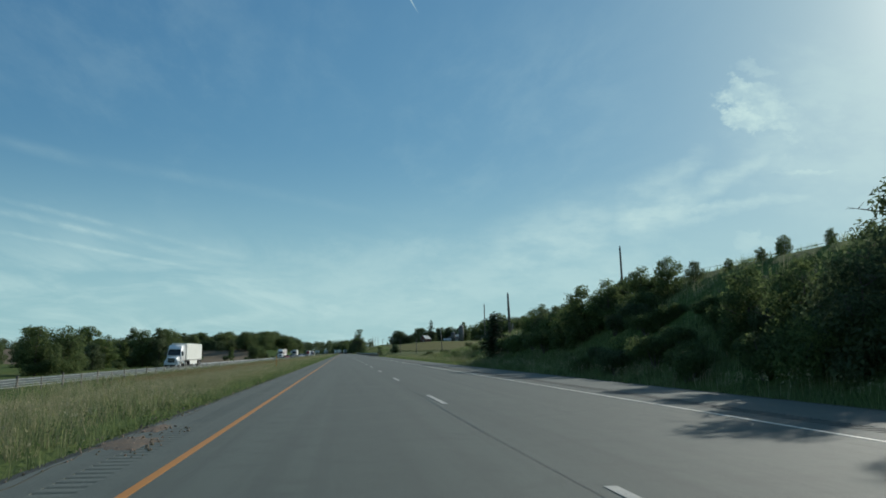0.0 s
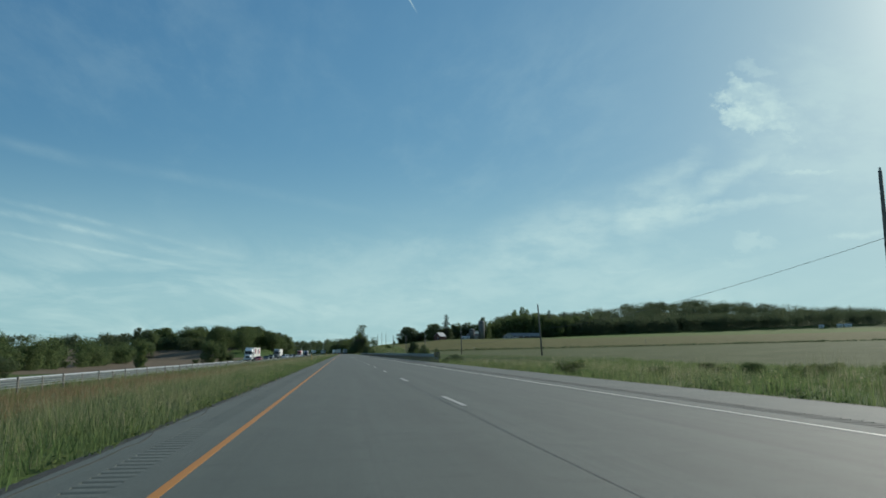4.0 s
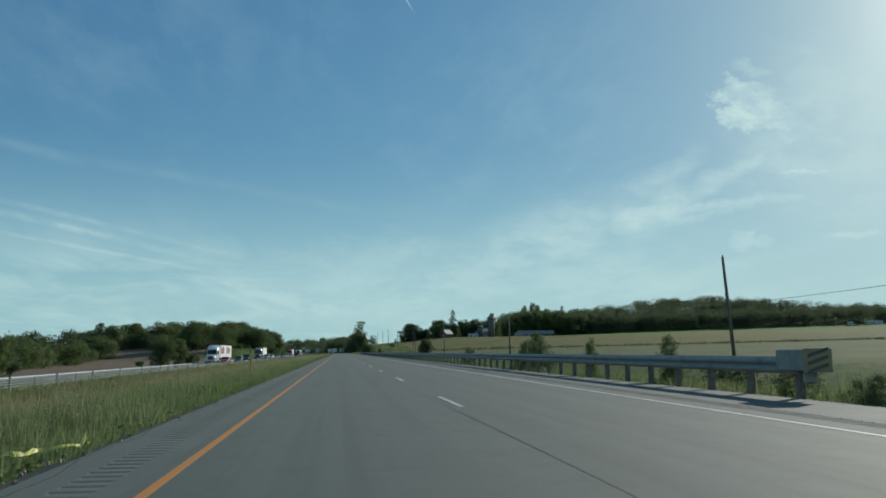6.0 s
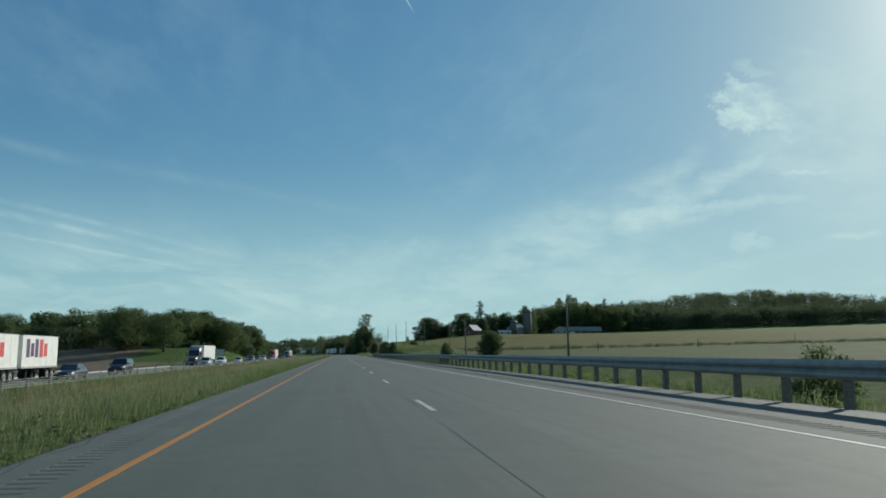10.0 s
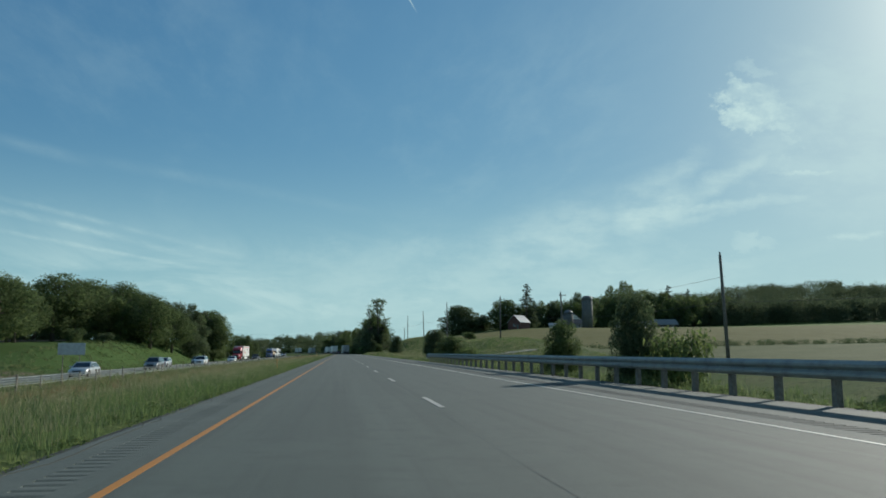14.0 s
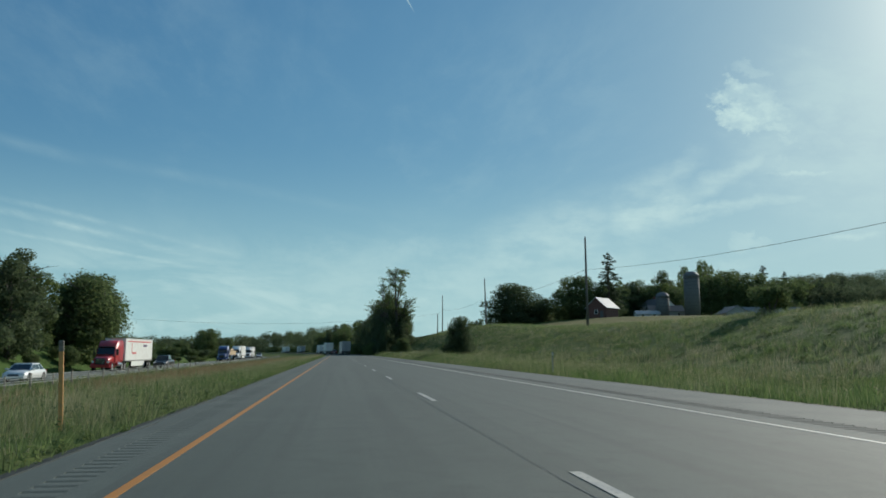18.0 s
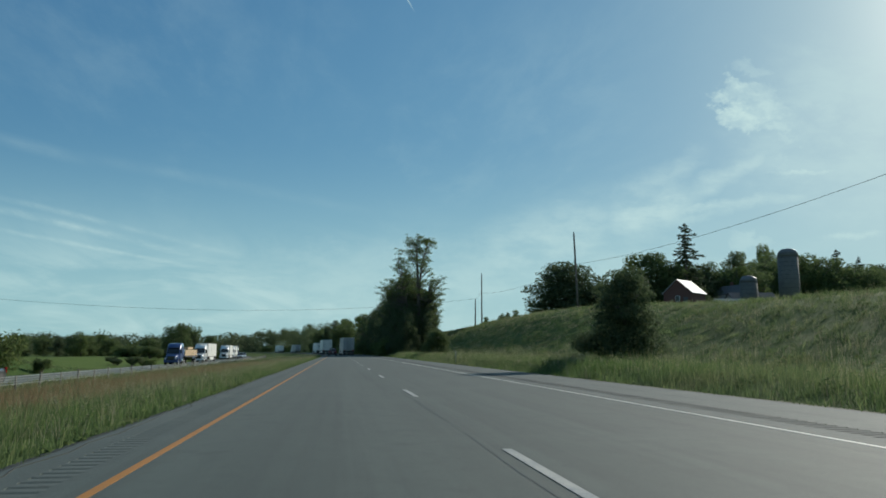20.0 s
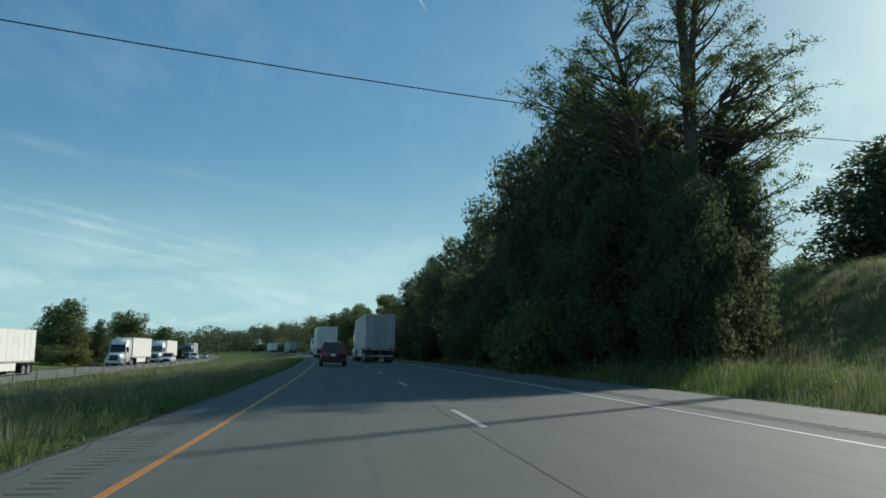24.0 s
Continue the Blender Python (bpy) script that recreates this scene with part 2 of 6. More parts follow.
M["gravel"] = material("gravel_edge", (.078, .077, .070), .9, spec=.2, grain=[(6, (.06, .065, .045), .45, .65), (45, (.2, .19, .17), .58, .7)], bump=.6, bump_scale=45)
M["leaf"] = material("leaf", (.105, .145, .058), .8, island=.32, translucent=.56, spec=.2)
M["leaf_dark"] = material("leaf_dark", (.092, .125, .062), .8, island=.3, translucent=.55, spec=.25)
M["leaf_far"] = material("far_leaf", (.100, .125, .070), .9, island=.22, translucent=.5, spec=.1, grain=[(.05, (.085, .115, .062), .4, .65)])
M["leaf_light"] = material("leaf_light", (.120, .165, .058), .8, island=.4, translucent=.55, spec=.2)
M["needle"] = material("needle", (.045, .068, .034), .7, island=.4, translucent=.2, spec=.2)
M["bark"] = material("bark", (.09, .075, .06), .9, grain=[(8, (.15, .135, .115), .45, .65)], bump=.6, bump_scale=14)
M["grass"] = material("grass_blade", (.140, .182, .084), .7, island=.45, translucent=.56, spec=.15, grain=[(.35, (.180, .200, .095), .45, .7), (.06, (.100, .165, .052), .4, .65)])
M["dry_grass"] = material("dry_grass_blade", (.36, .335, .205), .7, island=.3, translucent=.3, spec=.15, grain=[(.4, (.22, .22, .10), .45, .7)])
M["red_grass"] = material("ripe_grass_blade", (.27, .19, .105), .7, island=.35, translucent=.3, spec=.1, grain=[(.4, (.22, .20, .09), .45, .7)])
M["wood_pole"] = material("weathered_pole_wood", (.13, .115, .10), .9, grain=[(5, (.21, .195, .175), .45, .7)], bump=.4, bump_scale=12)
M["wire"] = material("wire", (.02, .02, .022), .6)
M["galv"] = material("galvanised_steel", (.62, .64, .65), .4, .35, grain=[(4, (.5, .51, .51), .45, .7)])
M["galv_dull"] = material("dull_galvanised_steel", (.30, .31, .29), .62, .22, grain=[(3, (.2, .205, .2), .45, .7)])
M["post_wood"] = material("post_wood", (.16, .14, .115), .9, grain=[(12, (.24, .22, .19), .45, .7)], bump=.4, bump_scale=25)

# ground: grass with fields of other colours
g = bpy.data.materials.new("ground_cover")
g.use_nodes = True
gn, gl = g.node_tree.nodes, g.node_tree.links
gb = gn["Principled BSDF"]
gb.inputs["Roughness"].default_value = 0.95
gb.inputs["Specular IOR Level"].default_value = 0.05
gpos = gn.new("ShaderNodeNewGeometry").outputs["Position"]
gsep = gn.new("ShaderNodeSeparateXYZ")
gl.new(gpos, gsep.inputs[0])


def gmath(op, a, b=None, clamp=False):
    n = gn.new("ShaderNodeMath")
    n.operation, n.use_clamp = op, clamp
    for i, v in enumerate((a, b)):
        if v is None:
            continue
        if isinstance(v, (int, float)):
            n.inputs[i].default_value = v
        else:
            gl.new(v, n.inputs[i])
    return n.outputs[0]


def gnoise(scale, detail=5, stretch=(1, 1, 1)):
    mp = gn.new("ShaderNodeMapping")
    mp.inputs["Scale"].default_value = stretch
    gl.new(gpos, mp.inputs[0])
    t = gn.new("ShaderNodeTexNoise")
    t.inputs["Scale"].default_value, t.inputs["Detail"].default_value = scale, detail
    gl.new(mp.outputs[0], t.inputs["Vector"])
    return t.outputs[0]


def gramp(v, lo, hi):
    n = gn.new("ShaderNodeMapRange")
    n.interpolation_type = "SMOOTHSTEP"
    gl.new(v, n.inputs[0])
    n.inputs[1].default_value, n.inputs[2].default_value = lo, hi
    return n.outputs[0]


def gmix(f, a, b):
    x = gn.new("ShaderNodeMixRGB")
    for i, v in enumerate((f, a, b)):
        if isinstance(v, tuple):
            x.inputs[i].default_value = (*v, 1)
        else:
            gl.new(v, x.inputs[i])
    return x.outputs[0]


gwob = gmath("MULTIPLY", gmath("SUBTRACT", gnoise(.03, 3), .5), 10)
gx, gy = gmath("ADD", gsep.outputs[0], gwob), gmath("ADD", gsep.outputs[1], gwob)


def gbox(x0, x1, y0, y1, soft=2.0):
    a = gmath("MULTIPLY", gramp(gx, x0 - soft, x0 + soft), gmath("SUBTRACT", 1.0, gramp(gx, x1 - soft, x1 + soft)))
    b = gmath("MULTIPLY", gramp(gy, y0 - soft, y0 + soft), gmath("SUBTRACT", 1.0, gramp(gy, y1 - soft, y1 + soft)))
    return gmath("MULTIPLY", a, b)


gcol = gmix(gramp(gnoise(.25), .4, .65), (.085, .125, .036), (.125, .145, .052))
gcol = gmix(gmath("MULTIPLY", gramp(gnoise(2.5), .45, .7), .6), gcol, (.045, .062, .020))
rowsn = gnoise(1.2, 2, (.05, 1, 1))
soil = gmix(gramp(gnoise(.4), .35, .7), (.155, .125, .088), (.20, .160, .115))
straw = gmix(gramp(gnoise(.12, 4), .35, .65), (.096, .114, .050), (.120, .134, .064))
crop = gmix(gramp(rowsn, .35, .65), (.10, .15, .035), (.13, .17, .05))
strip = gmix(gramp(gnoise(.2), .35, .65), (.132, .128, .048), (.152, .146, .060))
gcol = gmix(gbox(-400, -36, 250, 640), gcol, soil)
gcol = gmix(gbox(-400, -36, 715, 880), gcol, crop)
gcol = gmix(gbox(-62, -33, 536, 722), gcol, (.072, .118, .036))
gcol = gmix(gbox(30, 900, 170, 600), gcol, straw)
# darker green strip of ground where the field hedge stands
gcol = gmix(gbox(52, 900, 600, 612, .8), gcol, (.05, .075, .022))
gcol = gmix(gbox(40, 900, 612, 770), gcol, strip)
gcol = gmix(gbox(190, 900, 760, 960, 8), gcol, crop)
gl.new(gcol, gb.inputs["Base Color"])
gbump = gn.new("ShaderNodeBump")
gbump.inputs["Strength"].default_value, gbump.inputs["Distance"].default_value = .8, .12
gl.new(gnoise(6, 6), gbump.inputs["Height"])
gl.new(gbump.outputs[0], gb.inputs["Normal"])
M["ground"] = g

# ---- mesh helpers ----
class Geo:
    """Collects vertices and faces of one mesh."""

    def __init__(self):
        self.v, self.f = [], []

    def add(self, verts, faces):
        k = len(self.v)
        self.v.extend(verts)
        self.f.extend([tuple(i + k for i in face) for face in faces])
        return self

    def quad(self, a, b, c, d):
        return self.add([a, b, c, d], [(0, 1, 2, 3)])

    def box(self, c, s, bevel=0.0, turn=None):
        (cx, cy, cz), (sx, sy, sz) = c, [k / 2 for k in s]
        e = min(bevel, sx * .9, sy * .9, sz * .9)
        verts, faces = [], []
        if e <= 0:
            verts = [(x * sx, y * sy, z * sz) for x in (-1, 1) for y in (-1, 1) for z in (-1, 1)]
            faces = [(0, 1, 3, 2), (4, 6, 7, 5), (0, 4, 5, 1), (2, 3, 7, 6), (0, 2, 6, 4), (1, 5, 7, 3)]
        else:
            idx = {}
            for x in (-1, 1):
                for y in (-1, 1):
                    for z in (-1, 1):
                        for ax in range(3):
                            p = [x * (sx - e), y * (sy - e), z * (sz - e)]
                            p[ax] = (x * sx, y * sy, z * sz)[ax]
                            idx[(x, y, z, ax)] = len(verts)
                            verts.append(tuple(p))
            S = (-1, 1)
            for ax in range(3):
                o = [i for i in range(3) if i != ax]
                for s0 in S:
                    ring = []
                    for a, b in ((-1, -1), (1, -1), (1, 1), (-1, 1)):
                        k = [0, 0, 0]
                        k[ax], k[o[0]], k[o[1]] = s0, a, b
                        ring.append(idx[(*k, ax)])
                    faces.append(tuple(ring))
            for ax in range(3):
                o = [i for i in range(3) if i != ax]
                for a in S:
                    for b in S:
                        k0, k1 = [0, 0, 0], [0, 0, 0]
                        k0[ax], k1[ax] = -1, 1
                        for k in (k0, k1):
                            k[o[0]], k[o[1]] = a, b
                        faces.append((idx[(*k0, o[0])], idx[(*k1, o[0])], idx[(*k1, o[1])], idx[(*k0, o[1])]))
            for x in S:
                for y in S:
                    for z in S:
                        faces.append(tuple(idx[(x, y, z, ax)] for ax in range(3)))
        if turn is not None:
            verts = [tuple(turn @ Vector(p)) for p in verts]
        return self.add([(x + cx, y + cy, z + cz) for x, y, z in verts], faces)

    def tube(self, pts, radii, n=8, caps=True):
        base, rings = len(self.v), []
        for i, p in enumerate(pts):
            p = Vector(p)
            d = (Vector(pts[min(i + 1, len(pts) - 1)]) - Vector(pts[max(i - 1, 0)])).normalized()
            a = d.orthogonal().normalized() if abs(d.z) < .9 else (Vector((1, 0, 0)) - d * d.x).normalized()
            b = d.cross(a)
            ring = []
            for k in range(n):
                w = 2 * math.pi * k / n
                ring.append(len(self.v))
                self.v.append(tuple(p + (a * math.cos(w) + b * math.sin(w)) * radii[i]))
            rings.append(ring)
        for r0, r1 in zip(rings, rings[1:]):
            for k in range(n):
                self.f.append((r0[k], r0[(k + 1) % n], r1[(k + 1) % n], r1[k]))
        if caps:
            self.f.append(tuple(reversed(rings[0])))
            self.f.append(tuple(rings[-1]))
        return self

    def loft(self, rings, caps=True):
        ids = []
        for ring in rings:
            ids.append(list(range(len(self.v), len(self.v) + len(ring))))
            self.v.extend(ring)
        n = len(rings[0])
        for r0, r1 in zip(ids, ids[1:]):
            for k in range(n):
                self.f.append((r0[k], r0[(k + 1) % n], r1[(k + 1) % n], r1[k]))
        if caps:
            self.f.append(tuple(reversed(ids[0])))
            self.f.append(tuple(ids[-1]))
        return self


def mesh_of(name, geo, mat, smooth=False):
    me = bpy.data.meshes.new(name)
    if isinstance(geo, Geo):
        me.from_pydata(geo.v, [], geo.f)
        bm = bmesh.new()
        bm.from_mesh(me)
        bmesh.ops.recalc_face_normals(bm, faces=bm.faces)
        bm.to_mesh(me)
        bm.free()
    else:
        v, f = geo
        k = f.shape[1]
        me.vertices.add(len(v))
        me.vertices.foreach_set("co", np.asarray(v, np.float32).ravel())
        me.loops.add(f.size)
        me.loops.foreach_set("vertex_index", f.astype(np.int32).ravel())
        me.polygons.add(len(f))
        me.polygons.foreach_set("loop_start", np.arange(0, f.size, k, dtype=np.int32))
        me.update(calc_edges=True)
    if smooth:
        me.polygons.foreach_set("use_smooth", [True] * len(me.polygons))
    me.materials.append(M[mat])
    return me


def part(name, geo, mat, parent, label="", smooth=False, at=None):
    ob = new(name, geo if isinstance(geo, bpy.types.Mesh) else mesh_of(name, geo, mat, smooth))
    ob.parent = parent
    if at is not None:
        ob.matrix_basis = at
    return tagged(ob, label) if label else ob


def thing(name, label, category, group="", kind="", at=None):
    ob = new(name)
    if at is not None:
        ob.matrix_basis = at
    return tagged(ob, label, category, group, kind)


def solid(name, geo, mat, label, category, group="", kind="", smooth=False, at=None):
    ob = new(name, mesh_of(name, geo, mat, smooth))
    if at is not None:
        ob.matrix_basis = at
    return tagged(ob, label, category, group, kind)


# ---- the lie of the land ----
def sstep(a, b, v):
    k = np.clip((np.asarray(v, float) - a) / (b - a), 0, 1)
    return k * k * (3 - 2 * k)


def bend(y):
    """The road's sideways shift: straight, then a long curve to the left."""
    d = np.clip(np.asarray(y, float) - 725, 0, None)
    return -d * d / 3400 * np.where(d > 900, 0, 1) - np.where(d > 900, 900 * 900 / 3400 + (d - 900) * .53, 0)


def bank_height(y):
    y = np.asarray(y, float)
    return 1.5 * (1 - sstep(30, 75, y)) + 3.9 * (1 - sstep(60, 165, y)) + 3.6 * sstep(503, 572, y) + 1.6 * sstep(600, 715, y)


def ground_z(x, y):
    x, y = np.asarray(x, float), np.asarray(y, float)
    u = x - bend(y)
    z = np.zeros(np.broadcast(u, y).shape) - .12
    # median and the other carriageway
    z = z - .70 * sstep(-3.0, -11, u) - .38 * sstep(-11, -17, u) - .42 * sstep(-20, -22.2, u)
    z = z - .55 * sstep(-31.4, -33.5, u)
    z = z + (4.6 + 1.5 * sstep(560, 640, y)) * sstep(-33.5, -48, u) * sstep(522, 575, y) * (1 - sstep(690, 745, y))
    z = z + 1.2 * sstep(-34, -60, u) * sstep(720, 800, y) + 2 * sstep(-200, -700, u)
    z = z - 1.9 * sstep(-36, -85, u) * sstep(240, 300, y) * (1 - sstep(470, 560, y))
    # right side: ditch, bank, rising fields
    early = 1 - sstep(180, 220, y)
    toe, crest = 13.2 - 2.4 * early, 28 - 9 * early
    k = np.clip((u - toe) / (crest - toe), 0, 1)
    z = z + bank_height(y) * (.45 * k + .55 * k * k * (3 - 2 * k))
    z = z - (2.6 - 1.7 * sstep(612, 700, y)) * sstep(31.5, 46, u) * sstep(503, 572, y)
    z = z + .75 * sstep(16, 28, u) * (1 - sstep(48, 75, u)) * sstep(655, 700, y) * (1 - sstep(735, 775, y))
    z = z + .38 * sstep(9.8, 11.3, u) * (1 - sstep(12.8, 14.4, u)) * sstep(585, 640, y)
    flat = sstep(185, 215, y) * (1 - sstep(500, 525, y))
    z = z - flat * 1.3 * sstep(9.6, 13, u) * (1 - sstep(18, 29, u)) + .55 * sstep(20, 32, u) * flat
    e = np.minimum(u, x + 4)
    s = np.clip(e - 30, 0, None)
    slope = .022 + .058 * sstep(590, 860, y)
    z = z + np.minimum(s, 120) * slope + np.clip(s - 120, 0, None) * .022
    z = z + 4.0 * np.exp(-((u - 82) / 46) ** 2 - ((y - 800) / 105) ** 2) * sstep(14, 34, u)
    z = z + 20 * sstep(850, 1200, y) * sstep(60, 210, e)
    z = z + 19 * np.exp(-((e - 500) / 135) ** 2) * sstep(960, 1250, y)
    near = (u > -2.9) & (u < 9.2)
    other = (u < -22.3) & (u > -31.5)
    return np.where(near, -.12, np.where(other, -1.62, z))


def gz(x, y):
    return float(ground_z(x, y))


def build_ground():
    us = np.concatenate([np.linspace(-2600, -700, 8), np.linspace(-600, -110, 18), np.linspace(-100, -37, 17), np.arange(-35, -31.6, .8), [-31.45, -27, -22.35], np.arange(-22.1, -3.3, 1.4),
                         [-3.2, -2.8, 3, 9.0, 9.4], np.arange(10.2, 34, 1.2), np.linspace(36, 110, 20), np.linspace(120, 700, 30), np.linspace(800, 2600, 8)])
    ys = np.concatenate([np.linspace(-1500, -80, 8), np.arange(-60, 900, 4.0), np.linspace(905, 1500, 60), np.linspace(1560, 3200, 14)])
    U, Y = np.meshgrid(us, ys)
    X = U + bend(Y)
    Z = ground_z(X, Y)
    rng = np.random.RandomState(5)
    rough = ((U < -3.3) & (U > -18)) | (U > 10.5) | (U < -33)
    Z = Z + rough * rng.normal(0, .05, Z.shape)
    n, m = U.shape
    i = np.arange(n * m).reshape(n, m)
    f = np.stack([i[:-1, :-1], i[:-1, 1:], i[1:, 1:], i[1:, :-1]], -1).reshape(-1, 4)
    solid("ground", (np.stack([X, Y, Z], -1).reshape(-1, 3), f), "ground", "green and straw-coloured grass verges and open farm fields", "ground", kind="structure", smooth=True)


build_ground()


def ribbon(u0, u1, z, y0, y1, step=4.0, thick=0.10):
    """A strip of constant width that follows the road."""
    ys = np.arange(y0, y1 + step * .5, step)
    geo = Geo()
    rings = []
    for y in ys:
        b = float(bend(y))
        rings.append([(u0 + b, y, z - thick), (u1 + b, y, z - thick), (u1 + b, y, z), (u0 + b, y, z)])
    return geo.loft(rings)


Y0, Y1 = -40.0, 1500.0
road = thing("road", "two grey asphalt lanes with paved shoulders and painted lines", "road", kind="structure")
part("carriageway", ribbon(-1.75, 5.85, 0, Y0, Y1), "asphalt", road)
for name, u0, u1 in (("left_shoulder", -2.65, -2.28), ("left_shoulder", -1.97, -1.75), ("right_shoulder", 5.85, 6.32), ("right_shoulder", 6.78, 8.75)):
    part(name, ribbon(u0, u1, -.004, Y0, Y1), "shoulder", road)
for u0, u1 in ((-2.28, -1.97), (6.32, 6.78)):
    part("shoulder_bed", ribbon(u0, u1, -.05, Y0, Y1, thick=.05), "shoulder", road)
part("yellow_line", ribbon(-1.64, -1.56, .004, Y0, Y1, thick=.003), "yellow_paint", road, "worn yellow edge line")
part("white_line", ribbon(5.685, 5.762, .004, Y0, Y1, thick=.003), "white_paint", road, "worn white edge line")
dash_mesh = mesh_of("lane_dash", Geo().box((0, 0, .0025), (.105, 3.05, .003)), "dash_paint")
for k in range(-4, 90):
    y = 17.75 - 1.52 + 12.19 * k
    dash = part("lane_dash", dash_mesh, "dash_paint", road)
    dash.location, dash.rotation_euler.z = (1.82 + float(bend(y)), y, .002), math.atan(max(0, y - 725) / 1700)


def seam():
    """The joint between the lanes, wandering and broken here and there."""
    geo, rng = Geo(), random.Random(3)
    y, u = Y0, 1.62
    while y < 900:
        n = y + rng.uniform(2, 5)
        u2 = 1.63 + rng.uniform(-.035, .035)
        w = rng.choice((.0015, .003, .004, .006))
        b0, b1 = float(bend(y)), float(bend(n))
        geo.quad((u + b0 - w, y, .003), (u + b0 + w, y, .003), (u2 + b1 + w, n, .003), (u2 + b1 - w, n, .003))
        y, u = n, u2
    return geo


part("joint", seam(), "tar", road, "dark tar-sealed joint between the lanes")


def rumble(u0, u1, y0, y1, deep):
    """A strip of the shoulder with cups milled across it."""
    prof = [(0, -.004), (.12, -.004), (.14, -deep), (.19, -deep), (.21, -.004)]
    n = int((y1 - y0) / .225)
    ys = np.array([y0 + .225 * k + d for k in range(n) for d, _ in prof])
    zs = np.array([z for k in range(n) for _, z in prof])
    b = bend(ys)
    v = np.concatenate([np.stack([u0 + b, ys, zs], 1), np.stack([u1 + b, ys, zs], 1)])
    i = np.arange(len(ys) - 1)
    k = len(ys)
    return v, np.stack([i, i + k, i + k + 1, i + 1], 1)


for u0, u1, deep in ((-2.28, -1.97, .012), (6.32, 6.78, .024)):
    tagged(part("rumble_strip", rumble(u0, u1, -6, 820, deep), "rumble" if u0 > 0 else "shoulder", road, "rows of milled rumble grooves in the asphalt"), kind="stuff")


def ragged(u0, u1, z, seed):
    """A strip of dirt and gravel whose inner side wanders over the asphalt."""
    rng = random.Random(seed)
    rings, y = [], Y0
    while y < 1000:
        b, e = float(bend(y)), rng.uniform(-.10, .07)
        rings.append([(u0 + b, y, z - .12), (u1 + e + b, y, z - .12), (u1 + e + b, y, z), (u0 + b, y, z - .10)])
        y += rng.uniform(.4, 1.1)
    return Geo().loft(rings)


part("gravel_edge", ragged(-3.0, -2.55, .001, 6), "gravel", road, "dark loose gravel and dirt along the asphalt edge")
part("gravel_edge", ribbon(8.75, 9.15, -.03, Y0, 1000, thick=.12), "gravel", road, "loose gravel along the asphalt edge")
far_road = thing("far_road", "opposite asphalt carriageway beyond the grass median", "road", kind="structure")
part("carriageway", ribbon(-30.8, -23.2, -1.45, Y0, Y1), "asphalt", far_road)
part("shoulder", ribbon(-31.6, -30.8, -1.454, Y0, Y1), "shoulder", far_road)
part("shoulder", ribbon(-23.2, -22.2, -1.454, Y0, Y1), "shoulder", far_road)
part("yellow_line", ribbon(-23.45, -23.3, -1.446, Y0, Y1, thick=.003), "yellow_paint", far_road)
part("white_line", ribbon(-30.7, -30.55, -1.446, Y0, Y1, thick=.003), "white_paint", far_road)
far_dash = mesh_of("lane_dash", Geo().box((0, 0, .0025), (.13, 3.05, .003)), "white_paint")
for k in range(0, 84):
    y = 5 + 12.19 * k
    dash = part("lane_dash", far_dash, "white_paint", far_road)
    dash.location, dash.rotation_euler.z = (-27.0 + float(bend(y)), y, -1.448), math.atan(max(0, y - 725) / 1700)

# ---- plants ----
def leaf_cloud(rng, lobes, count, size, flat=0.5, fill=0.35):
    """Many small bent leaf sprays spread through the shells of the lobes (centre, radii)."""
    vol = np.array([l[3] * l[4] * l[5] for l in lobes]) ** .67
    pick = rng.choice(len(lobes), count, p=vol / vol.sum())
    L = np.array(lobes)[pick]
    d = rng.normal(size=(count, 3))
    d /= np.linalg.norm(d, axis=1)[:, None]
    r = 1 - fill * rng.rand(count) ** 1.4 + .10 * rng.normal(size=count)
    p = L[:, :3] + d * L[:, 3:] * r[:, None]
    nrm = d + rng.normal(0, .7, (count, 3)) + np.array([0, 0, flat])
    nrm /= np.linalg.norm(nrm, axis=1)[:, None]
    a = np.cross(nrm, rng.normal(size=(count, 3)))
    a /= np.linalg.norm(a, axis=1)[:, None] + 1e-9
    b = np.cross(nrm, a)
    s = size * rng.uniform(.55, 1.35, count)[:, None]
    w = s * rng.uniform(.35, .65, count)[:, None]
    mid = nrm * s * .16
    v = np.stack([p - a * s - b * w * .8, p - a * s * .6 + b * w + mid, p + a * s], 1).reshape(-1, 3)
    return v, np.arange(count * 3).reshape(-1, 3)


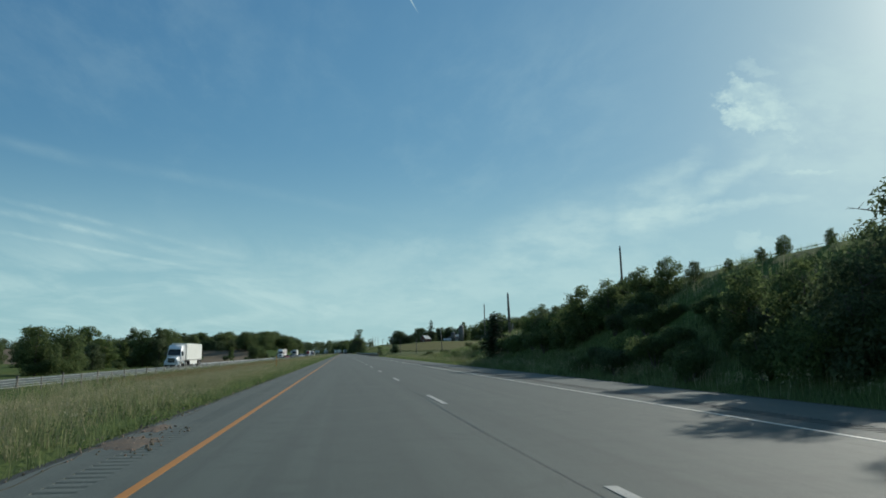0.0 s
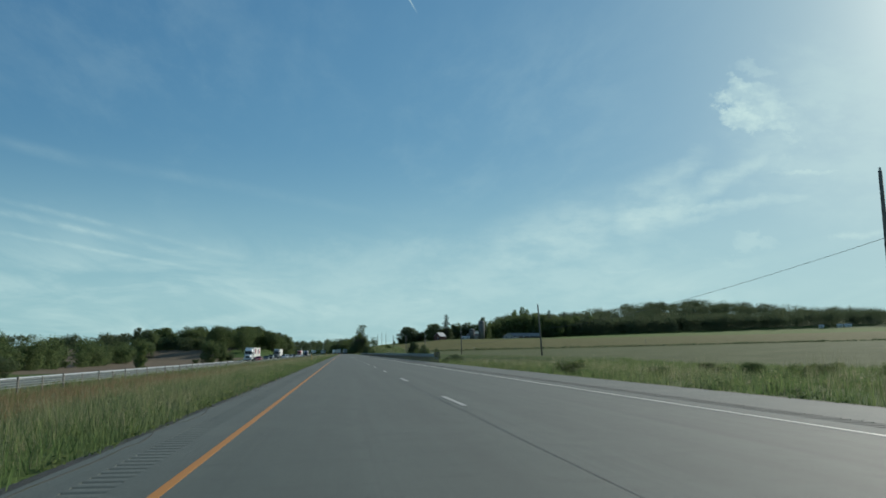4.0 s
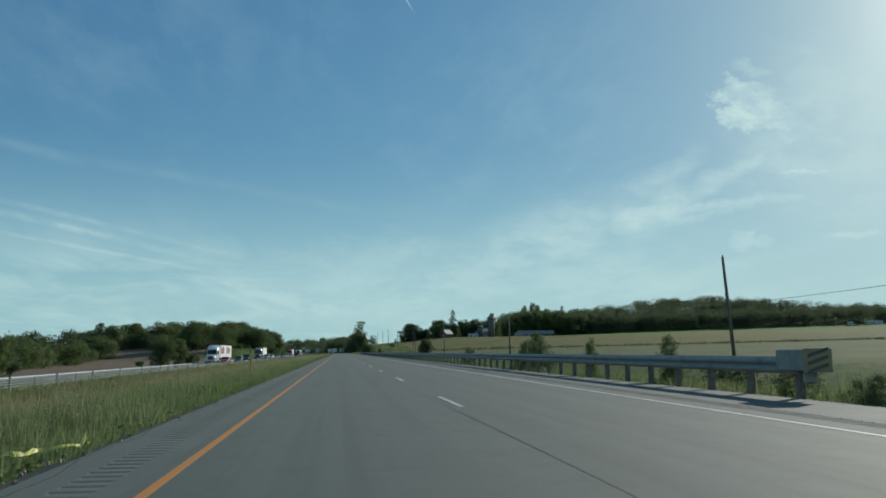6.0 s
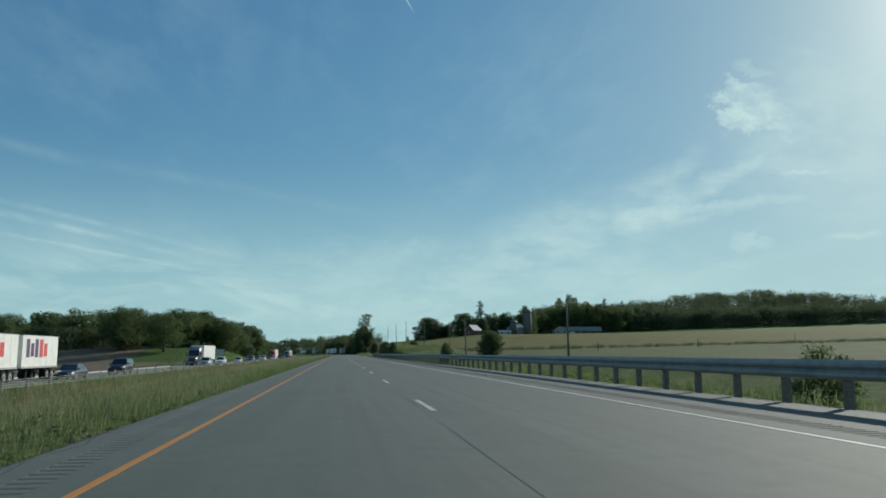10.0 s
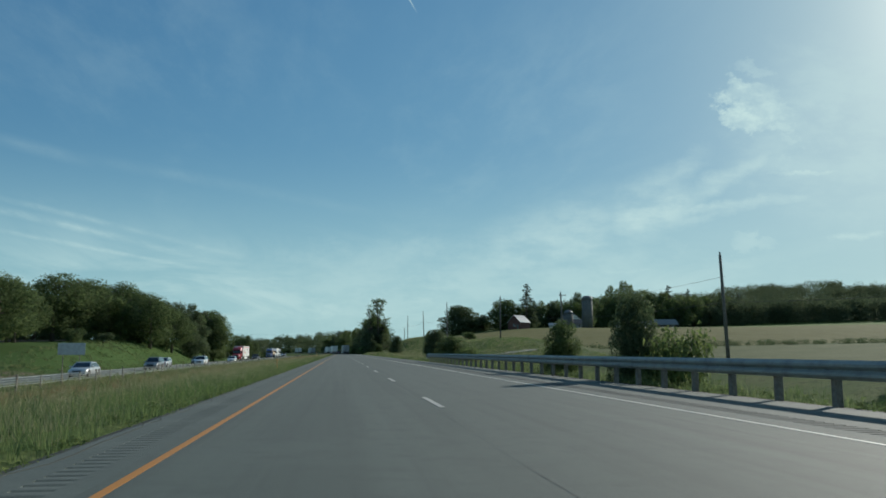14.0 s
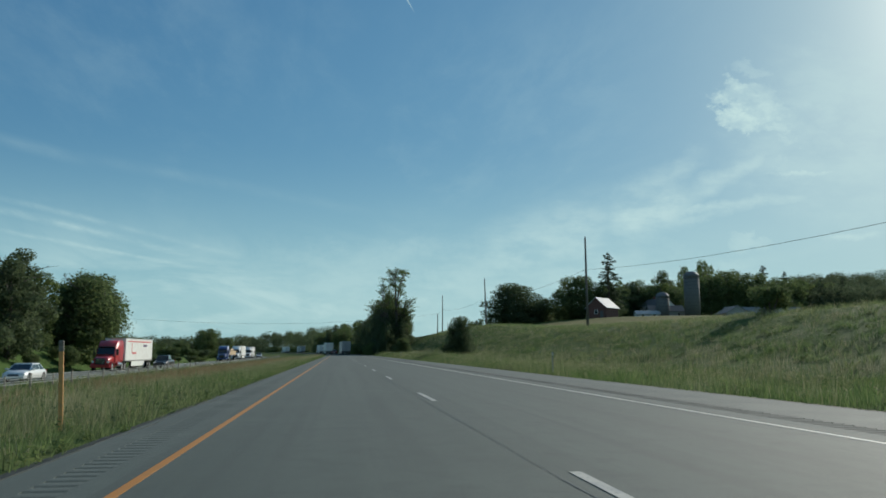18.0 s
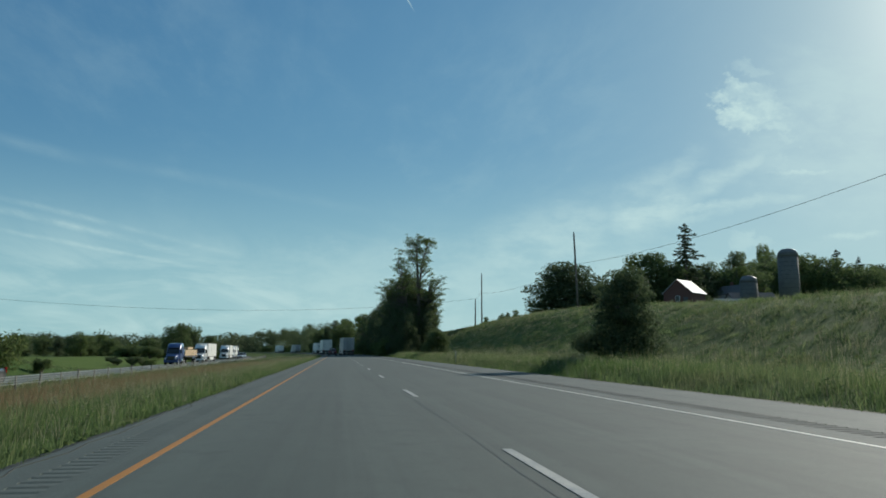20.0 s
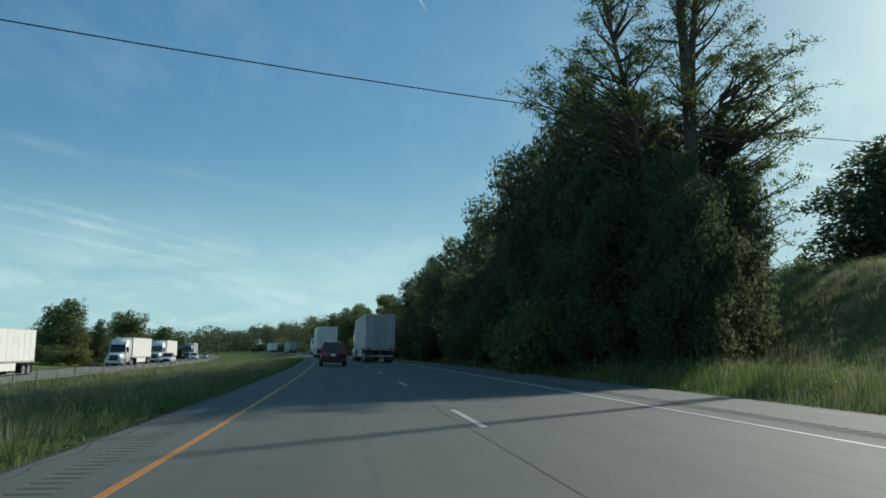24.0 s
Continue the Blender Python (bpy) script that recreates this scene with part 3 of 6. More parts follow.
def limb_tree(rng, height, spread, trunk_r, fork=.3, limbs=7, sub=3):
    """A tapered trunk with limbs; gives the mesh and the limb ends."""
    geo, tips = Geo(), []
    top = Vector((rng.uniform(-.04, .04) * height, rng.uniform(-.04, .04) * height, height * .88))
    pts = [Vector((0, 0, -.3)), Vector((0, 0, height * fork)), (top + Vector((0, 0, height * fork))) / 2 + Vector((rng.uniform(-.2, .2), rng.uniform(-.2, .2), 0)), top]
    geo.tube(pts, [trunk_r * 1.25, trunk_r * .85, trunk_r * .5, trunk_r * .12], 8)
    tips.append(top)
    for k in range(limbs):
        h = fork + (.88 - fork) * (k + .3) / limbs
        w = k * 2.4 + rng.uniform(-.4, .4)
        base = Vector((0, 0, height * h * .95))
        reach = spread * rng.uniform(.6, .95) * (1.15 - .6 * (h - fork) / (1 - fork))
        end = base + Vector((math.cos(w) * reach, math.sin(w) * reach, height * rng.uniform(.06, .2)))
        midp = (base + end) / 2 + Vector((0, 0, -.04 * height * rng.random()))
        geo.tube([base, midp, end], [trunk_r * .42, trunk_r * .26, trunk_r * .06], 6, caps=False)
        tips.append(end)
        for j in range(sub):
            q = midp.lerp(end, rng.uniform(.2, .9))
            e = q + Vector((rng.uniform(-1, 1), rng.uniform(-1, 1), rng.uniform(.1, .8))) * reach * .35
            geo.tube([q, e], [trunk_r * .13, trunk_r * .03], 5, caps=False)
            tips.append(e)
    return geo, tips


def tree_proto(name, seed, height, spread, leaves, size, mat, label, category="tree", low=.10, trunk_r=None, group="", fill=.45, lumps=14, shape="round"):
    """One tree with its trunk and crown; far below the land until it is copied into place."""
    rng, nr = random.Random(seed), np.random.RandomState(seed)
    t = thing(name, label, category, group)
    geo, tips = limb_tree(rng, height, spread, trunk_r or height * .022)
    lobes = []
    for k in range(lumps):
        h = low + (1 - low) * (k + rng.random()) / lumps
        if shape == "round":
            env = math.sin(math.pi * min(1, (h - low * .75) / (1.04 - low * .75)) ** .8) ** .65
        elif shape == "tall":
            env = .55 + .45 * math.sin(math.pi * h)
        else:
            env = 1.05 - h
        w, q = k * 2.4 + rng.uniform(-.5, .5), spread * env * rng.uniform(.35, .72)
        r = spread * rng.uniform(.30, .5) * (.55 + .45 * env)
        lobes.append((math.cos(w) * q, math.sin(w) * q, height * h - r * .55, r, r * rng.uniform(.85, 1.15), r * rng.uniform(.6, .9)))
    lobes.append((0, 0, height * (low + .38), spread * .5, spread * .5, height * .3))
    part("trunk", geo, "bark", t, smooth=True)
    part("crown", leaf_cloud(nr, lobes, leaves, size, fill=fill), mat, t)
    return t


def conifer_proto(name, seed, height, spread, tiers, label, group="", mat="needle", per=60, size=.32, bare=0.12):
    rng, nr = random.Random(seed), np.random.RandomState(seed)
    t = thing(name, label, "tree", group)
    geo = Geo().tube([(0, 0, -.3), (0, 0, height * .5), (0, 0, height)], [height * .022, height * .013, .02], 7)
    vs, n = [], 0
    for k in range(tiers):
        h = bare + (1 - bare) * k / tiers
        reach = spread * (1 - h) ** .72 * rng.choice((.35, .6, 1.0, 1.3)) + .15
        for j in range(6):
            w = j * 1.05 + k * .7 + rng.uniform(-.3, .3)
            rr = reach * rng.uniform(.35, 1.25)
            base, end = Vector((0, 0, height * h)), Vector((math.cos(w) * rr, math.sin(w) * rr, height * (h + rng.uniform(-.02, .02)) - rr * rng.uniform(-.05, .42)))
            geo.tube([base, end], [.045, .012], 4, caps=False)
            c = max(3, int(per * rr / spread / 2))
            f = nr.rand(c) ** .7
            p = np.array(base) + f[:, None] * (np.array(end) - np.array(base)) + nr.normal(0, .12, (c, 3))
            d = nr.normal(size=(c, 3)) * .5 + np.array([math.cos(w), math.sin(w), -.25])
            d /= np.linalg.norm(d, axis=1)[:, None]
            sd = np.cross(d, nr.normal(size=(c, 3)))
            sd /= np.linalg.norm(sd, axis=1)[:, None]
            s = size * nr.uniform(.6, 1.3, c)[:, None]
            vs.append(np.stack([p - d * s * .4, p - sd * s * .3, p + d * s, p + sd * s * .3], 1).reshape(-1, 3))
    v = np.concatenate(vs)
    part("trunk", geo, "bark", t)
    part("crown", (v, np.arange(len(v)).reshape(-1, 4)), mat, t)
    return t


def bush_proto(name, seed, height, spread, leaves, size, mat, label, group=""):
    rng, nr = random.Random(seed), np.random.RandomState(seed)
    t = thing(name, label, "bush", group)
    geo = Geo()
    for k in range(6):
        w = k * 1.05
        geo.tube([(0, 0, -.2), (math.cos(w) * spread * .3, math.sin(w) * spread * .3, height * .5), (math.cos(w) * spread * .6, math.sin(w) * spread * .6, height * .85)], [.06, .04, .01], 5, caps=False)
    lobes = []
    for k in range(11):
        w, q = k * 2.4, spread * rng.uniform(.15, .75)
        r = spread * rng.uniform(.28, .48)
        lobes.append((math.cos(w) * q, math.sin(w) * q, height * rng.uniform(.2, .85) * (1.15 - .45 * q / spread), r, r, min(r, height * .32)))
    part("stem", geo, "bark", t)
    part("crown", leaf_cloud(nr, lobes, leaves, size, fill=.5), mat, t)
    return t


PROTO = {
    "oak": [tree_proto("deciduous_tree", 11, 13, 5.6, 7000, .28, "leaf", "broad leafy green deciduous tree with a rounded crown"),
            tree_proto("deciduous_tree", 12, 14, 5.0, 7000, .28, "leaf_dark", "dark green leafy deciduous tree with an uneven crown"),
            tree_proto("deciduous_tree", 13, 12, 6.2, 7000, .28, "leaf", "wide leafy green deciduous tree beside the field"),
            tree_proto("deciduous_tree", 14, 15, 4.6, 7000, .28, "leaf_light", "tall light green leafy deciduous tree", shape="tall", low=.08)],
    "bush": [bush_proto("bush", 21, 2.6, 1.9, 5200, .10, "leaf", "dense green leafy bush on the grassy slope"),
             bush_proto("bush", 22, 2.2, 2.2, 5200, .10, "leaf_light", "light green spreading bush on the verge"),
             bush_proto("bush", 23, 3.2, 2.0, 5200, .10, "leaf_dark", "dark green tall bush on the verge")],
    "cedar": [conifer_proto("cedar_tree", 31, 4.6, 1.25, 22, "small dark green cedar with a pointed crown", per=70, size=.22, bare=.04)],
    "spruce": [conifer_proto("spruce_tree", 33, 19, 6.0, 21, "tall dark ragged spruce with drooping open branches", per=300, size=.34, bare=.2)],
}
PROTO["edge"] = [tree_proto("deciduous_tree", 51, 11, 4.6, 13000, .18, "leaf_dark", "dense dark green tree at the edge of the wood", low=.03, lumps=20, fill=.5),
                 tree_proto("deciduous_tree", 52, 11, 4.2, 13000, .18, "leaf_dark", "dense dark green tree hung with creepers", low=.03, lumps=20, fill=.5, shape="tall")]
PROTO["canopy"] = [tree_proto("deciduous_tree", 81, 13, 6.4, 11000, .22, "leaf", "broad leafy tree with a high tufted crown", low=.30, lumps=26, fill=.5),
                   tree_proto("deciduous_tree", 82, 13, 5.8, 11000, .22, "leaf_dark", "dark leafy tree with a high uneven crown", low=.26, lumps=24, fill=.5),
                   tree_proto("deciduous_tree", 83, 13, 6.0, 11000, .22, "leaf", "leafy green tree with a wide lumpy crown", low=.34, lumps=30, fill=.45)]
PROTO["shrub"] = [tree_proto("small_tree", 61, 4, 1.9, 6500, .10, "leaf", "small leafy tree on the bank above the road", low=.05, lumps=16, fill=.6),
                  tree_proto("small_tree", 62, 4, 2.3, 6500, .10, "leaf_dark", "spreading small tree on the bank above the road", low=.08, lumps=16, fill=.6)]
PROTO["round"] = [tree_proto("deciduous_tree", 71, 10, 4.4, 15000, .20, "leaf_dark", "dense dome-shaped dark green tree", low=.04, lumps=26, fill=.4),
                  tree_proto("deciduous_tree", 72, 10, 4.2, 15000, .20, "leaf", "dense rounded leafy green tree", low=.04, lumps=26, fill=.4)]
for protos in PROTO.values():
    for p in protos:
        p.location.z = -300
USED = set()


def plant(kind, which, x, y, height, turn=0.0, wide=1.0, label="", group="", sink=0.1):
    src = PROTO[kind][which % len(PROTO[kind])]
    base = {"oak": (13, 14, 12, 15), "bush": (2.6, 2.2, 3.2), "cedar": (4.6,), "spruce": (19,), "edge": (11, 11), "canopy": (13, 13, 13), "shrub": (4, 4), "round": (10, 10)}[kind][which % len(PROTO[kind])]
    s = height / base
    m = Matrix.LocRotScale((x, y, gz(x, y) - sink), Euler((0, 0, turn)), (s * wide, s * wide, s))
    if src.name not in USED:
        USED.add(src.name)
        src.matrix_basis = m
        ob = src
    else:
        ob = copy_thing(src, Matrix())
        ob.matrix_basis = m
    return tagged(ob, label, group=group)


R = random.Random(77)


def grove(x0, x1, y0, y1, count, h0, h1, kinds=("oak",), group="", wide=1.0):
    for k in range(count):
        x, y = R.uniform(x0, x1), y0 + (y1 - y0) * (k + R.random()) / count
        kind = R.choice(kinds)
        plant(kind, R.randrange(4), x + float(bend(y)), y, R.uniform(h0, h1), R.uniform(0, 6.3), wide * R.uniform(.85, 1.15), group=group)


# left of the road
grove(-58, -42, 96, 128, 7, 5.5, 7.8, group="trees beyond the far road")
grove(-62, -40, 176, 216, 11, 7.5, 10.0, group="trees beyond the far road")
grove(-60, -40, 60, 250, 16, 1.6, 3.4, ("bush",), group="hedge beyond the far road", wide=1.4)
grove(-72, -44, 70, 240, 26, 4.5, 6.8, group="trees beyond the far road", wide=1.3)
grove(-130, -75, 215, 300, 12, 6, 8, group="trees beyond the far road")
grove(-104, -98, 400, 520, 6, 1.5, 2.4, ("bush",), group="hedge beyond the ploughed field", wide=1.4)
plant("oak", 2, -42.5, 378.5, 7.9, 1.0, .95, "leafy tree at the edge of the ploughed field")
plant("oak", 0, -39.5, 383.5, 7.0, 2.2, 1.0, "leafy tree at the edge of the ploughed field")
plant("bush", 2, -37.8, 388, 3.6, 1.0, 1.1, "leafy bush at the foot of two trees")
plant("oak", 3, -39.0, 279.5, 5.4, .4, .8, "small tree beyond the far guard rail")
plant("bush", 2, -43, 293, 2.5, 0, .8, "single dark bush at the edge of the ploughed field")
plant("bush", 0, -44, 364, 1.6, 0, 1.2, "low bush at the edge of the ploughed field")
grove(-46, -38, 380, 470, 4, 1.6, 2.6, ("bush",), group="bushes by the ploughed field")
# wood on the left embankment
grove(-49, -38, 604, 706, 19, 9.0, 13.4, ("oak", "canopy"), group="wood on the left embankment", wide=1.15)
grove(-72, -52, 556, 690, 22, 11.0, 14.6, ("canopy",), group="wood on the left embankment", wide=1.15)
grove(-115, -75, 560, 690, 16, 11.5, 14.5, ("canopy", "oak"), group="wood on the left embankment", wide=1.2)
grove(-56, -44, 575, 625, 8, 2.0, 3.6, ("bush",), group="undergrowth of the left wood", wide=1.3)
plant("oak", 1, -45, 690, 11.2, 1, .9, group="wood on the left embankment")
plant("oak", 0, -42, 682, 10.4, 2, .9, group="wood on the left embankment")
grove(-41, -35, 640, 715, 9, 2, 4.5, ("bush",), group="bushes on the left embankment")
for x, y, h, w in ((-52, 876, 12.6, .95), (-56.5, 882, 11.5, .9), (-49, 884, 9.0, .9), (-66, 970, 15, .95), (-72, 978, 14.5, .9), (-60, 985, 11, 1.0)):
    plant("oak", int(-x), x, y, h, x, w, group="trees beyond the green field")
grove(-44, -30, 850, 1010, 14, 2.2, 3.6, ("bush",), group="hedge beyond the green field", wide=1.4)
grove(-60, -40, 885, 1010, 12, 5, 7.5, group="hedge beyond the green field", wide=1.2)
for x, y, h in ((-40, 767, 2.3), (-38.5, 772, 2.0), (-46, 776, 1.9), (-43.5, 770, 1.6)):
    plant("bush", int(y), x, y, h, y, 1.3, "low bush at the edge of the green field")
grove(-115, -58, 880, 990, 22, 7, 9.5, group="trees beyond the green field", wide=1.2)
grove(-64, -40, 848, 880, 10, 2.5, 4.2, ("bush",), group="hedge beyond the green field", wide=1.4)
# right embankment at the start
grove(10.9, 15.4, 14, 36, 40, .7, 1.5, ("bush",), group="shrubs on the right bank")
grove(12.8, 17, 36, 64, 30, .8, 1.7, ("bush",), group="shrubs on the right bank")
for x, y, top in ((13.9, 44, 5.3), (14.8, 42, 5.4), (15.9, 40, 5.9), (16.6, 38, 6.2), (17.6, 37, 5.8), (17.9, 34, 4.9), (18.4, 32, 5.7), (19.5, 32, 6.4), (19.1, 28, 5.7), (19.4, 26, 5.8), (13.4, 46, 4.0),
                  (15.6, 60, 5.1), (15.2, 62, 4.6), (15.0, 57, 4.5), (15.5, 55, 4.6), (15.6, 52, 4.9), (15.4, 50, 4.7), (15.0, 53, 4.5), (12.6, 20, 4.0), (12.1, 17, 3.7), (13.2, 24, 4.2), (14.2, 17.5, 6.0), (15.4, 14.5, 6.6), (13.4, 12.5, 5.2), (15.0, 10.0, 6.2)):
    plant("shrub", int(y), x, y, max(.7, (top - gz(x, y)) * .93), x * 2, 1.0, group="small trees on the right bank")
plant("cedar", 0, 12.6, 64.2, 4.4 - gz(12.6, 64.2), 0, 1.5, "small dark cedar on the grassy bank")
grove(10.8, 21, 64, 165, 46, .35, .8, ("bush",), group="shrubs on the right bank", wide=1.4)
plant("bush", 0, 14.8, 132, 1.0, 2, 1.3)
# behind the guard rail
plant("round", 0, 31.0, 461.6, 5.7 - gz(31, 461.6), 0, 1.42, "large round dark bush in the field")
plant("round", 1, 10.8, 464.5, 2.65 - gz(10.8, 464.5), 1, .85, "dark bush behind the guard rail")
plant("round", 0, 10.45, 454.2, 3.25 - gz(10.45, 454.2), 1, .70, "leafy small tree behind the guard rail")
plant("round", 1, 9.9, 376.5, 2.05 - gz(9.9, 376.5), .6, .75, "small dark tree close behind the guard rail")
plant("bush", 0, 10.2, 378.4, 1.2, .6, .8, "low bush beside a small tree behind the guard rail")
plant("bush", 1, 11.5, 453.4, 2.0 - gz(11.5, 453.4), 1, .55, "light green bush beside a darker tree")
plant("bush", 0, 10.3, 433, .75 - gz(10.3, 433), 1, .7, "small dark bush under the guard rail")
plant("round", 0, 14.2, 544.2, 4.6 - gz(14.2, 544.2), 2, 1.12, "leafy tree leaning over the grassy bank")
plant("bush", 2, 13.6, 543.2, 2.2, 2, 1.0, "dark bush under a leafy tree on the verge")
plant("round", 1, 13.9, 524.0, 3.1 - gz(13.9, 524.0), 1, 1.75, "broad dark bush on the grassy verge")
plant("bush", 1, 14.9, 519.0, 1.7 - gz(14.9, 519), 1, .85, "light green shrub beside a darker bush")
plant("bush", 0, 28, 595, 2.0, 2, 1.3, "dark bush on top of the grassy bank")
plant("round", 0, 15.8, 648, 5.8 - gz(15.8, 648), 2.0, .95, "leafy tree on the grassy bank above the shoulder")
plant("bush", 2, 14.8, 650, 2.4, 2, 1.0, "dark bush under a leafy tree on the bank")
plant("round", 1, 13.8, 714.2, 4.1 - gz(13.8, 714.2), 2.0, 1.35, "broad leafy bush on the grassy bank above the shoulder")
# farm on the hill
plant("round", 0, 57.3, 795, 14.3, .5, 1.85, "round dark tree on the hilltop")
plant("round", 1, 80.0, 796, 14.6, 2.5, 1.75, "domed dark tree behind the barn")
plant("round", 0, 92, 803, 10.9, 1.5, 1.5, "round dark tree beside the barn")
plant("spruce", 0, 90.6, 797.5, 22.6, 0, 1.05)
for x, y, top in ((66, 800, 18.5), (70, 803, 19.5), (63, 806, 17.5), (101, 826, 27.0), (106, 831, 29.0), (113, 833, 28.5), (118, 838, 30.0), (127, 838, 29.0), (134, 840, 28.0)):
    plant("round" if top < 20 else "oak", int(x), x, y, top - gz(x, y), x, 1.15, group="trees round the farm")
for x, y, top in ((216, 915, 45.8), (236, 928, 44.5), (285, 950, 44), (268, 945, 43)):
    plant("spruce", 0, x, y, top - gz(x, y), x, .9, "pointed dark spruce standing in the wood behind the farm")
grove(100, 150, 835, 880, 9, 9, 13, group="trees round the farm")
for x, y, top, w in ((150, 872, 34, 1.0), (160, 880, 36, 1.1), (172, 886, 38, 1.0), (184, 892, 41, 1.0), (196, 898, 40, 1.1), (208, 905, 41, 1.0), (222, 912, 40, 1.1), (238, 925, 41, 1.0),
                     (255, 938, 41, 1.1), (272, 950, 42, 1.1), (143, 862, 30, 1.0), (133, 850, 35, 1.0), (178, 905, 43, 1.0), (202, 925, 44, 1.0)):
    plant("oak", int(x), x, y, top - gz(x, y), x, w * 1.05, group="trees behind the farm")
for x, y, top in ((191, 930, 50.5), (197, 935, 48.5), (184, 938, 48)):
    plant("oak", 3, x, y, top - gz(x, y), x, .42, "tall thin tree with a small tufted crown", group="trees behind the farm")
grove(45, 70, 840, 870, 5, 4, 5.5, group="trees behind the hilltop")
# the dark wood beside the road at the end
grove(14.0, 22, 772, 800, 13, 7.5, 9.5, group="dark wood beside the road", wide=1.15)
grove(11, 22, 800, 900, 20, 8, 10.5, group="dark wood beside the road")
grove(9.6, 13, 752, 900, 34, 2.6, 4.2, ("bush",), group="undergrowth of the wood")
for x, y, top, w in ((12.9, 778, 13.6, .66), (13.6, 776, 15.4, .62), (14.4, 772, 16.4, .62), (14.8, 768, 16.4, .62), (11.9, 778, 9.5, .66), (12.2, 750.5, 6.8, .7), (13.2, 752, 8.0, .66), (15.2, 762, 13.6, .72), (14.6, 759, 12.0, .8), (16.5, 758, 11.2, .75), (17.6, 759, 10.0, .7), (12.4, 770, 12.2, .65), (12.2, 762, 10.0, .7),
                     (11.6, 757, 7.5, .8), (13.5, 754.5, 8.0, .8), (16.4, 755, 8.0, .8), (17.5, 766, 12.5, .8), (18.0, 774, 13.0, .9), (12.9, 788, 12.6, .8), (12.2, 796, 12.5, .8), (11.2, 806, 12.0, .85), (10.2, 818, 11.5, .9), (9.6, 830, 10.8, .95)):
    plant("edge", int(x * 10) + int(y), x, y, (top - gz(x, y)) * 1.14, x * 3, w, group="dark wood beside the road")
grove(12, 26, 900, 1010, 16, 10, 14, group="wood along the curve")
grove(10.5, 15, 900, 1250, 24, 2.5, 4, ("bush",), group="undergrowth along the curve", wide=1.4)


def big_tree():
    rng, nr = random.Random(5), np.random.RandomState(5)
    x, y = 15.5, 757.0
    base = gz(x, y)
    t = thing("tall_tree", "very tall tree with light green tufted foliage and bare branches", "tree", at=pose(x, y, base))
    geo, lobes = Geo(), []
    H = 24.2 - base

    def stem(pts, r):
        pts = [Vector(p) for p in pts]
        n = len(pts) - 1
        geo.tube(pts, [r * (1.15 - k / n) + .03 for k in range(n + 1)], 8)
        return pts

    main = stem([(.3, 0, -.3), (.25, .1, H * .35), (.0, .1, H * .62), (-.25, 0, H * .8), (-.1, .1, H * .97)], .34)
    side = stem([(.2, .1, H * .45), (.5, .4, H * .62), (.9, .5, H * .76), (2.0, .7, H * .9)], .2)
    left = stem([(-.8, .6, -.3), (-1.6, .6, H * .3), (-2.8, .5, H * .55), (-4.0, .3, H * .74)], .2)
    back = stem([(.6, 1.2, -.3), (1.6, 1.4, H * .3), (2.3, 1.2, H * .55)], .18)

    def on(stem_pts, z):
        for p, q in zip(stem_pts, stem_pts[1:]):
            if p.z <= z <= q.z:
                return p.lerp(q, (z - p.z) / (q.z - p.z))
        return stem_pts[-1] if z > stem_pts[-1].z else stem_pts[0]

    # heights over the foot, sideways reach, number of tufts, tuft size, share that bears leaves
    tiers = ((H - 3.4, H - .2, -2.6, 3.2, 34, .95, 1.0), (H - 6.4, H - 3.2, -4.0, 2.5, 30, 1.0, 1.0), (H - 9.6, H - 6.2, -5.2, 2.8, 30, .9, .8),
             (H - 12.5, H - 9.4, -6.8, 3.7, 56, .95, .85), (H - 13.6, H - 10.6, -8.2, -5.6, 16, .8, .7), (H - 14.5, H - 8.8, 2.4, 5.0, 44, .75, .9), (H - 18.5, H - 13.0, 2.0, 4.8, 34, .7, .85))
    for z0, z1, x0, x1, count, size, leafy in tiers:
        for k in range(count):
            f = (k + rng.random()) / count
            end = Vector((x0 + (x1 - x0) * f, rng.uniform(-2.6, 2.6), rng.uniform(z0, z1)))
            if z1 > H - 1:
                end.z = min(end.z, H - .5 - .32 * abs(end.x - .2) ** 1.3)
            root = min((main, side, left, back), key=lambda q: (on(q, end.z - 1.6) - end).length)
            p = on(root, max(.5, end.z - rng.uniform(1.0, 2.4)))
            mid = p.lerp(end, .55) + Vector((rng.uniform(-.2, .2), rng.uniform(-.2, .2), -.15))
            geo.tube([p, mid, end], [.075, .045, .014], 5, caps=False)
            for j in range(4):
                q = mid.lerp(end, rng.uniform(.2, 1))
                e = q + Vector((rng.uniform(-1, 1), rng.uniform(-1, 1), rng.uniform(-.1, .6))) * .95
                geo.tube([q, e], [.022, .006], 4, caps=False)
                if rng.random() < leafy * .9:
                    lobes.append((e.x, e.y, e.z, size * .55, size * .55, size * .30))
            if rng.random() < leafy:
                lobes.append((end.x, end.y, end.z, size * .8, size * .8, size * .38))
    geo.tube([(-3.6, .3, H * .70), (-4.4, .2, H * .78), (-4.9, .2, H * .86)], [.06, .04, .012], 5)
    part("trunk", geo, "bark", t, "grey forked trunk with many thin limbs", smooth=True)
    part("crown", leaf_cloud(nr, lobes, 62000, .072, fill=.95), "leaf_light", t)


big_tree()


